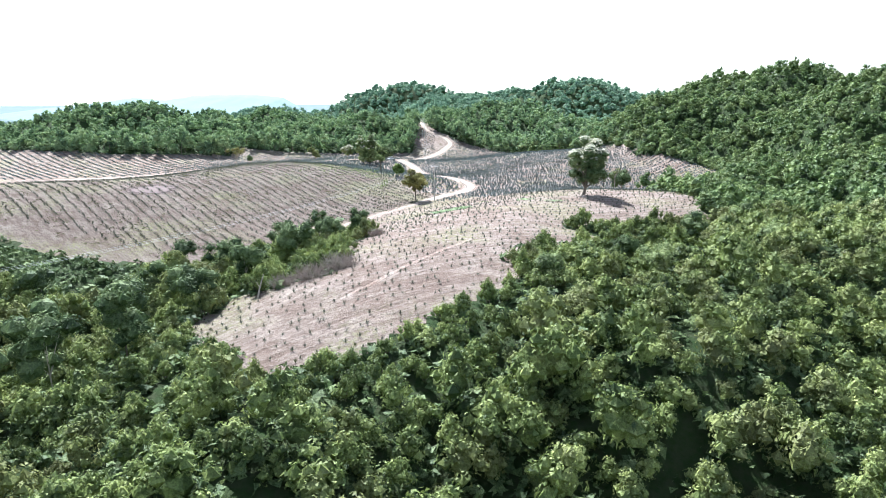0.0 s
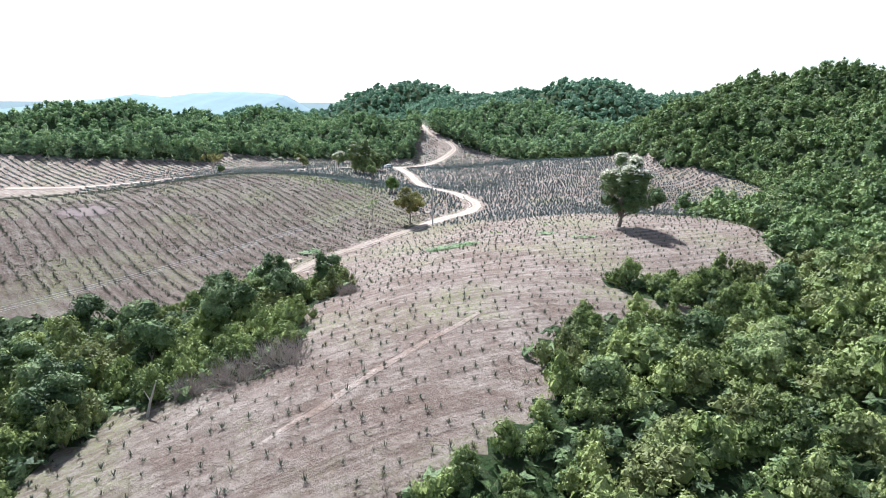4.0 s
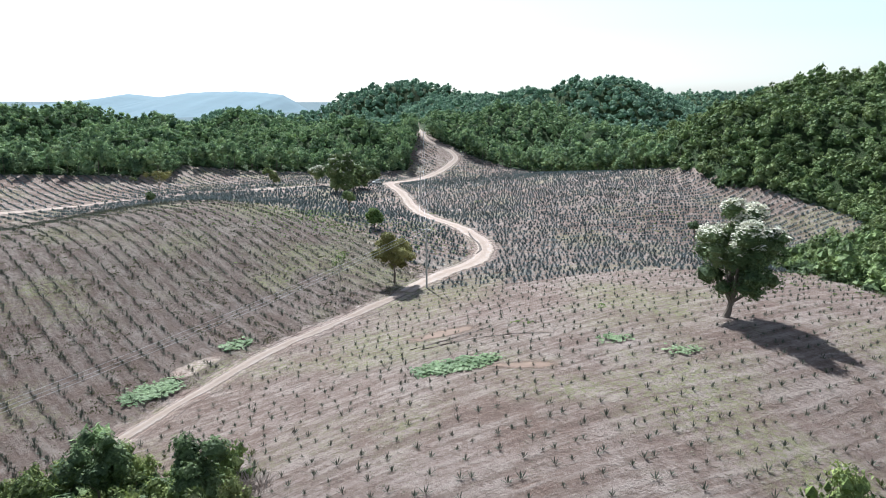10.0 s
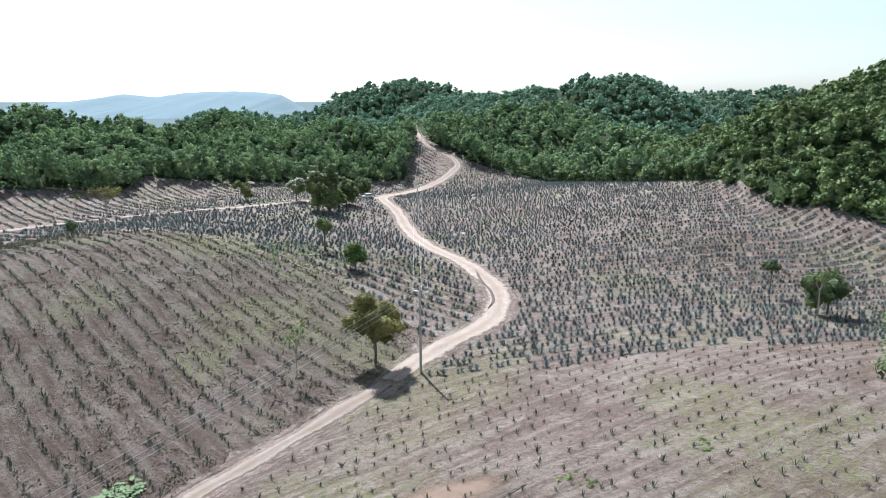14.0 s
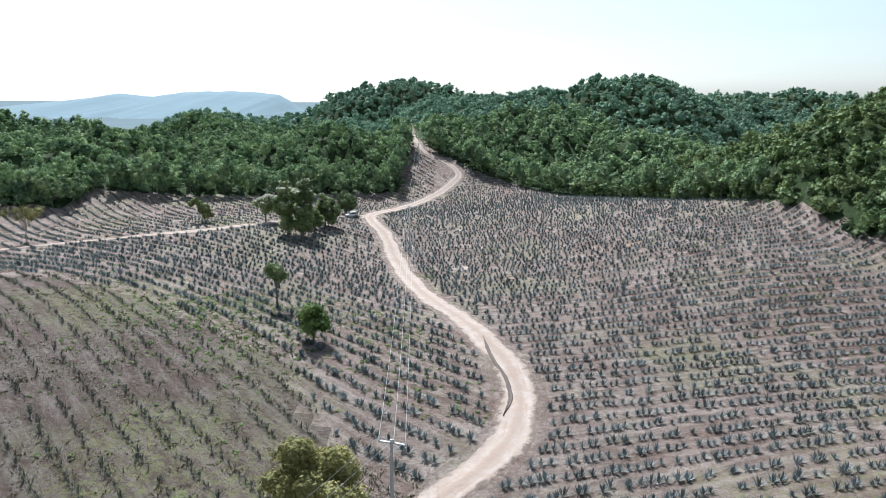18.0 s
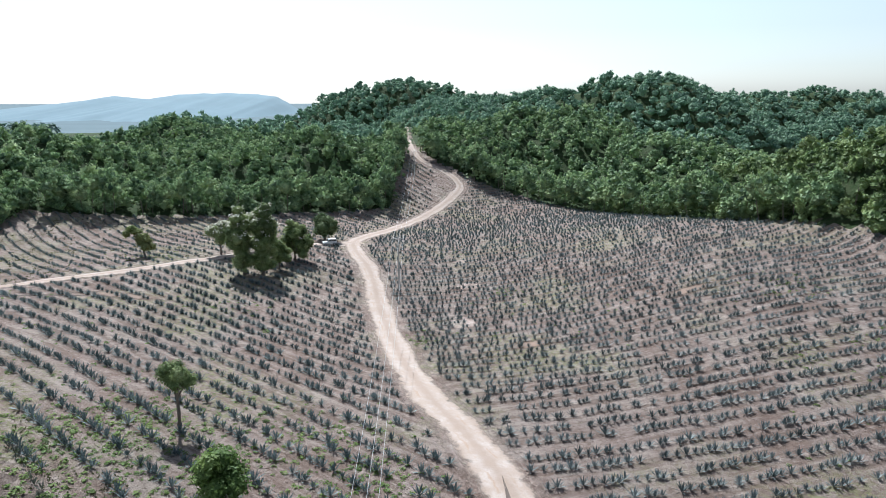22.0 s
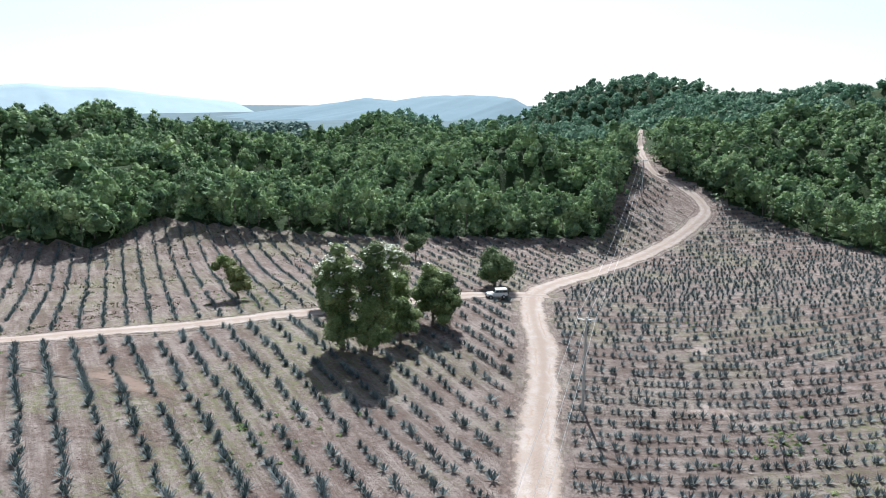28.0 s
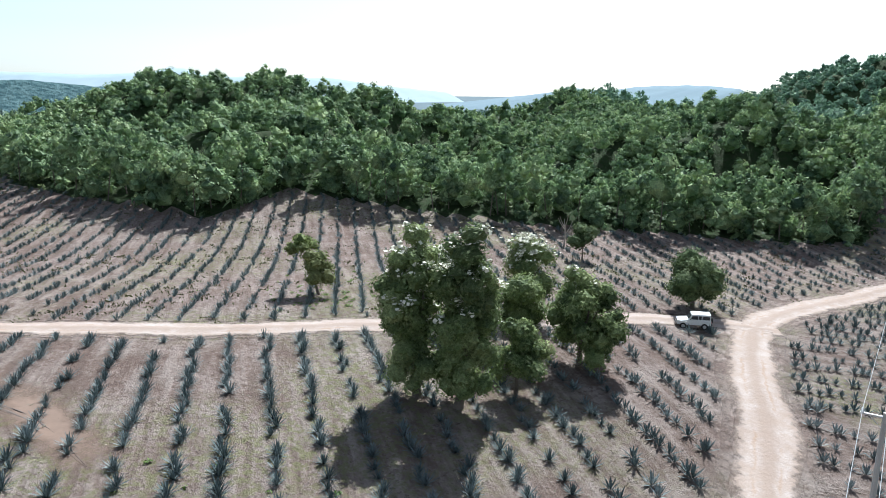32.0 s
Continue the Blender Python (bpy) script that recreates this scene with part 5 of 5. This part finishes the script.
def patch_template(seed):
    """A few low tufts, each of crossed blades, within a metre."""
    r = np.random.default_rng(seed)
    vs, fs = [], []
    for k in range(7):
        c = np.array((*r.uniform(-1.1, 1.1, 2), 0))
        for j in range(2):
            a, w, h = r.uniform(0, 6.28), r.uniform(0.08, 0.2), r.uniform(0.12, 0.34)
            d = np.array((math.cos(a), math.sin(a), 0)) * w
            lean = np.array((*r.uniform(-0.12, 0.12, 2), h))
            fs.append([len(vs) + i for i in range(3)])
            vs += [c - d, c + d, c + lean]
    return np.array(vs), np.array(fs)


PATCH_T = [patch_template(160 + k) for k in range(6)]
CHIP_T = [chip_template(140 + k) for k in range(6)]
strewn("dry_tufts", 15000, (-125, 0, 138, 275), (0.35, 0.75), PATCH_T, LEAF_TUFT, "tufts of dry olive grass on the swell", "grass", lambda x, y: ~east(x, y) & (y <= brow(x) + 4))
strewn("field_grass", 11000, (-200, 0, 290, 460), (0.5, 0.9), PATCH_T, LEAF_TUFT, "dry grass between the agave rows", "grass", lambda x, y: ~east(x, y) & north(x, y))
strewn("edge_grass", 7000, (-35, 75, 64, 235), (0.3, 0.7), TUFT_T, LEAF_TUFT, "dry grass along the field edges", "grass", lambda x, y: off_line(EDGE, x, y) < 3.0, 0.3)
strewn("field_litter", 9000, (-32, 80, 64, 215), (0.3, 0.6), CHIP_T, LEAF_STRAW, "dry stalks and straw lying on the soil", "straw", lambda x, y: y < 205)
strewn("field_litter_west", 10000, (-125, 5, 215, 400), (0.3, 0.6), CHIP_T, LEAF_STRAW, "dry stalks and straw lying between the rows", "straw", lambda x, y: ~east(x, y))
strewn("field_litter_east", 9000, (-20, 110, 205, 400), (0.3, 0.6), CHIP_T, LEAF_STRAW, "dry stalks and straw lying between the rows", "straw", lambda x, y: east(x, y))
strewn("clods", 12000, (-125, 110, 64, 400), (0.25, 0.55), CHIP_T, CLOD, "dark clods of earth on the fields", "soil", lambda x, y: y > 0)

# ---- poles and wires ----
CONCRETE = plain("weathered_concrete", (0.42, 0.40, 0.37), 0.85, 0, 0.15)
STEEL = plain("galvanised_steel", (0.55, 0.56, 0.57), 0.45, 0.8, 0.1)
CERAMIC = plain("white_ceramic", (0.75, 0.75, 0.72), 0.25, 0, 0.05)
WIRE = plain("aluminium_wire", (0.6, 0.6, 0.6), 0.4, 0.7, 0.05)
POLES = [(-85, 60, 10.0), (-2.6, 198.6, 10.2), (-8.2, 314.5, 10.2), (-11.5, 434, 9.5), (-21, 492, 9.5)]
ends = []
for k, (x, y, tall) in enumerate(POLES):
    a, b = POLES[max(k - 1, 0)], POLES[min(k + 1, len(POLES) - 1)]
    turn = math.atan2(b[1] - a[1], b[0] - a[0]) - math.pi / 2
    m = Matrix.Translation((x, y, at_ground(x, y, 0.3))) @ Matrix.Rotation(turn, 4, "Z")
    p = thing("power_pole", m, "grey concrete power pole with a steel crossarm beside the road", "power pole", "power poles")
    bm = bmesh.new()
    tube(bm, [(0, 0, 0), (0, 0, tall * 0.5), (0, 0, tall + 0.3)], [0.17, 0.14, 0.1], 10)
    part("pole", bm, CONCRETE, p)
    bm = bmesh.new()
    box(bm, (2.0, 0.09, 0.11), Matrix.Translation((0, 0.12, tall)), 0.012)
    part("crossarm", bm, STEEL, p)
    for s in (-1, 1):
        bm = bmesh.new()
        tube(bm, [(0.05 * s, 0.12, tall - 0.6), (0.6 * s, 0.12, tall - 0.05)], [0.02, 0.02], 5)
        part("brace", bm, STEEL, p)
    for s in (-0.92, 0.12, 0.92):
        bm = bmesh.new()
        tube(bm, [(s, 0.12, tall + 0.05), (s, 0.12, tall + 0.12), (s, 0.12, tall + 0.2), (s, 0.12, tall + 0.28)], [0.05, 0.075, 0.06, 0.03], 8)
        part("insulator", bm, CERAMIC, p)
    ends.append([m @ Vector((s, 0.12, tall + 0.28)) for s in (-0.92, 0.12, 0.92)])
for p, q in zip(ends, ends[1:]):
    for a, b in zip(p, q):
        bm = bmesh.new()
        n = 24
        sag = (b - a).length * 0.022
        tube(bm, [a.lerp(b, t / n) - Vector((0, 0, 4 * sag * t / n * (1 - t / n))) for t in range(n + 1)], [0.014] * (n + 1), 4)
        me = bpy.data.meshes.new("power_wire")
        bm.to_mesh(me)
        bm.free()
        me.materials.append(WIRE)
        tagged(new("power_wire", me), "thin bare overhead wire hanging between the poles", "wire", "power wires")

# ---- the parked car ----
PAINT, PNT, PB = material("white_car_paint")
PNT.links.new(mixed(PNT, noised(PNT, 2.0), (0.66, 0.67, 0.66), (0.78, 0.78, 0.77)), PB.inputs["Base Color"])
PB.inputs["Roughness"].default_value, PB.inputs["Coat Weight"].default_value = 0.3, 0.5
GLASS = plain("dark_window_glass", (0.03, 0.035, 0.04), 0.08, 0, 0.05)
RUBBER = plain("black_rubber", (0.02, 0.02, 0.02), 0.9)
LAMP = plain("clear_headlamp", (0.6, 0.62, 0.65), 0.12, 0.3, 0.05)
RED = plain("red_tail_lamp", (0.4, 0.02, 0.015), 0.2, 0, 0.1)


def profile(bm, side, width):
    """A solid from a side outline (x, z), width across y."""
    a = [bm.verts.new((x, -width / 2, z)) for x, z in side]
    b = [bm.verts.new((x, width / 2, z)) for x, z in side]
    bm.faces.new(a)
    bm.faces.new(b[::-1])
    for k in range(len(side)):
        j = (k + 1) % len(side)
        bm.faces.new((a[j], a[k], b[k], b[j]))
    bmesh.ops.bevel(bm, geom=list(bm.edges), offset=0.03, segments=2, affect="EDGES")
    bmesh.ops.recalc_face_normals(bm, faces=list(bm.faces))


def jeep(x, y, turn):
    c = thing("car", Matrix.Translation((x, y, at_ground(x, y, -0.06))) @ Matrix.Rotation(turn, 4, "Z") @ Matrix.Scale(0.86, 4), "small white boxy off-road car parked beside a round tree", "car")
    bm = bmesh.new()
    profile(bm, [(-1.85, 0.5), (-1.85, 1.08), (0.55, 1.08), (0.62, 1.12), (1.75, 1.02), (1.85, 0.95), (1.85, 0.5)], 1.45)
    body = part("body", bm, PAINT, c)
    bm = bmesh.new()
    profile(bm, [(-1.8, 1.06), (-1.74, 1.66), (0.28, 1.66), (0.62, 1.1)], 1.36)
    cab = part("cabin", bm, PAINT, c)
    bm = bmesh.new()
    profile(bm, [(-1.8, 1.65), (-1.78, 1.74), (0.26, 1.74), (0.34, 1.66)], 1.42)
    part("roof", bm, PAINT, c)
    for s in (-1, 1):
        for x0, x1, lean in ((-0.38, 0.4, -0.17), (-0.78, -0.45, 0), (-1.68, -0.86, 0)):
            bm = bmesh.new()
            v = [bm.verts.new(q) for q in ((x0, s * 0.69, 1.16), (x1, s * 0.69, 1.16), (x1 + lean, s * 0.69, 1.58), (x0, s * 0.69, 1.58))]
            f = bm.faces.new(v if s < 0 else v[::-1])
            r = bmesh.ops.extrude_face_region(bm, geom=[f])
            bmesh.ops.translate(bm, verts=[q for q in r["geom"] if isinstance(q, bmesh.types.BMVert)], vec=(0, s * 0.012, 0))
            part("side_window", bm, GLASS, cab, "dark side window")
        bm = bmesh.new()
        box(bm, (0.8, 0.26, 0.09), Matrix.Translation((1.2, s * 0.78, 0.92)), 0.03)
        part("front_wing", bm, PAINT, body)
        bm = bmesh.new()
        box(bm, (0.8, 0.2, 0.09), Matrix.Translation((-1.15, s * 0.76, 0.88)), 0.03)
        part("rear_wing", bm, PAINT, body)
        bm = bmesh.new()
        disc(bm, 0.1, 0.05, Matrix.Translation((1.86, s * 0.48, 0.82)) @ Matrix.Rotation(math.pi / 2, 4, "Y"))
        part("headlight", bm, LAMP, body, "round clear headlight")
        bm = bmesh.new()
        box(bm, (0.04, 0.1, 0.2), Matrix.Translation((-1.865, s * 0.62, 0.9)), 0.01)
        part("tail_light", bm, RED, body, "small red tail light")
        bm = bmesh.new()
        box(bm, (0.05, 0.16, 0.13), Matrix.Translation((0.45, s * 0.83, 1.2)), 0.02)
        part("wing_mirror", bm, RUBBER, cab)
        for wx_ in (-1.15, 1.2):
            m = Matrix.Translation((wx_, s * 0.7, 0.36)) @ Matrix.Rotation(math.pi / 2, 4, "X")
            bm = bmesh.new()
            disc(bm, 0.36, 0.22, m, 24)
            w = part("wheel", bm, RUBBER, c, "black tyre")
            bm = bmesh.new()
            disc(bm, 0.2, 0.235, m, 16)
            part("rim", bm, STEEL, w, "grey steel rim")
    bm = bmesh.new()
    v = [bm.verts.new(q) for q in ((0.625, -0.6, 1.15), (0.625, 0.6, 1.15), (0.335, 0.58, 1.6), (0.335, -0.58, 1.6))]
    bm.faces.new(v)
    bmesh.ops.translate(bm, verts=v, vec=(0.012, 0, 0.008))
    part("windscreen", bm, GLASS, cab, "dark windscreen")
    bm = bmesh.new()
    box(bm, (0.02, 1.1, 0.4), Matrix.Translation((-1.79, 0, 1.38)), 0.005)
    part("rear_window", bm, GLASS, cab, "dark rear window")
    for bx_ in (-1.92, 1.95):
        bm = bmesh.new()
        box(bm, (0.12, 1.5, 0.14), Matrix.Translation((bx_, 0, 0.56)), 0.03)
        part("bumper", bm, RUBBER, body, "black bumper")
    bm = bmesh.new()
    disc(bm, 0.33, 0.2, Matrix.Translation((-1.97, 0.1, 1.02)) @ Matrix.Rotation(math.pi / 2, 4, "Y"), 24)
    part("spare_wheel", bm, RUBBER, c, "black spare wheel on the tailgate")
    bm = bmesh.new()
    box(bm, (0.03, 0.7, 0.3), Matrix.Translation((1.865, 0, 0.82)), 0.01)
    part("grille", bm, GLASS, body, "dark slotted grille")


jeep(-26.2, 345.6, math.atan2(-0.42, -0.9))
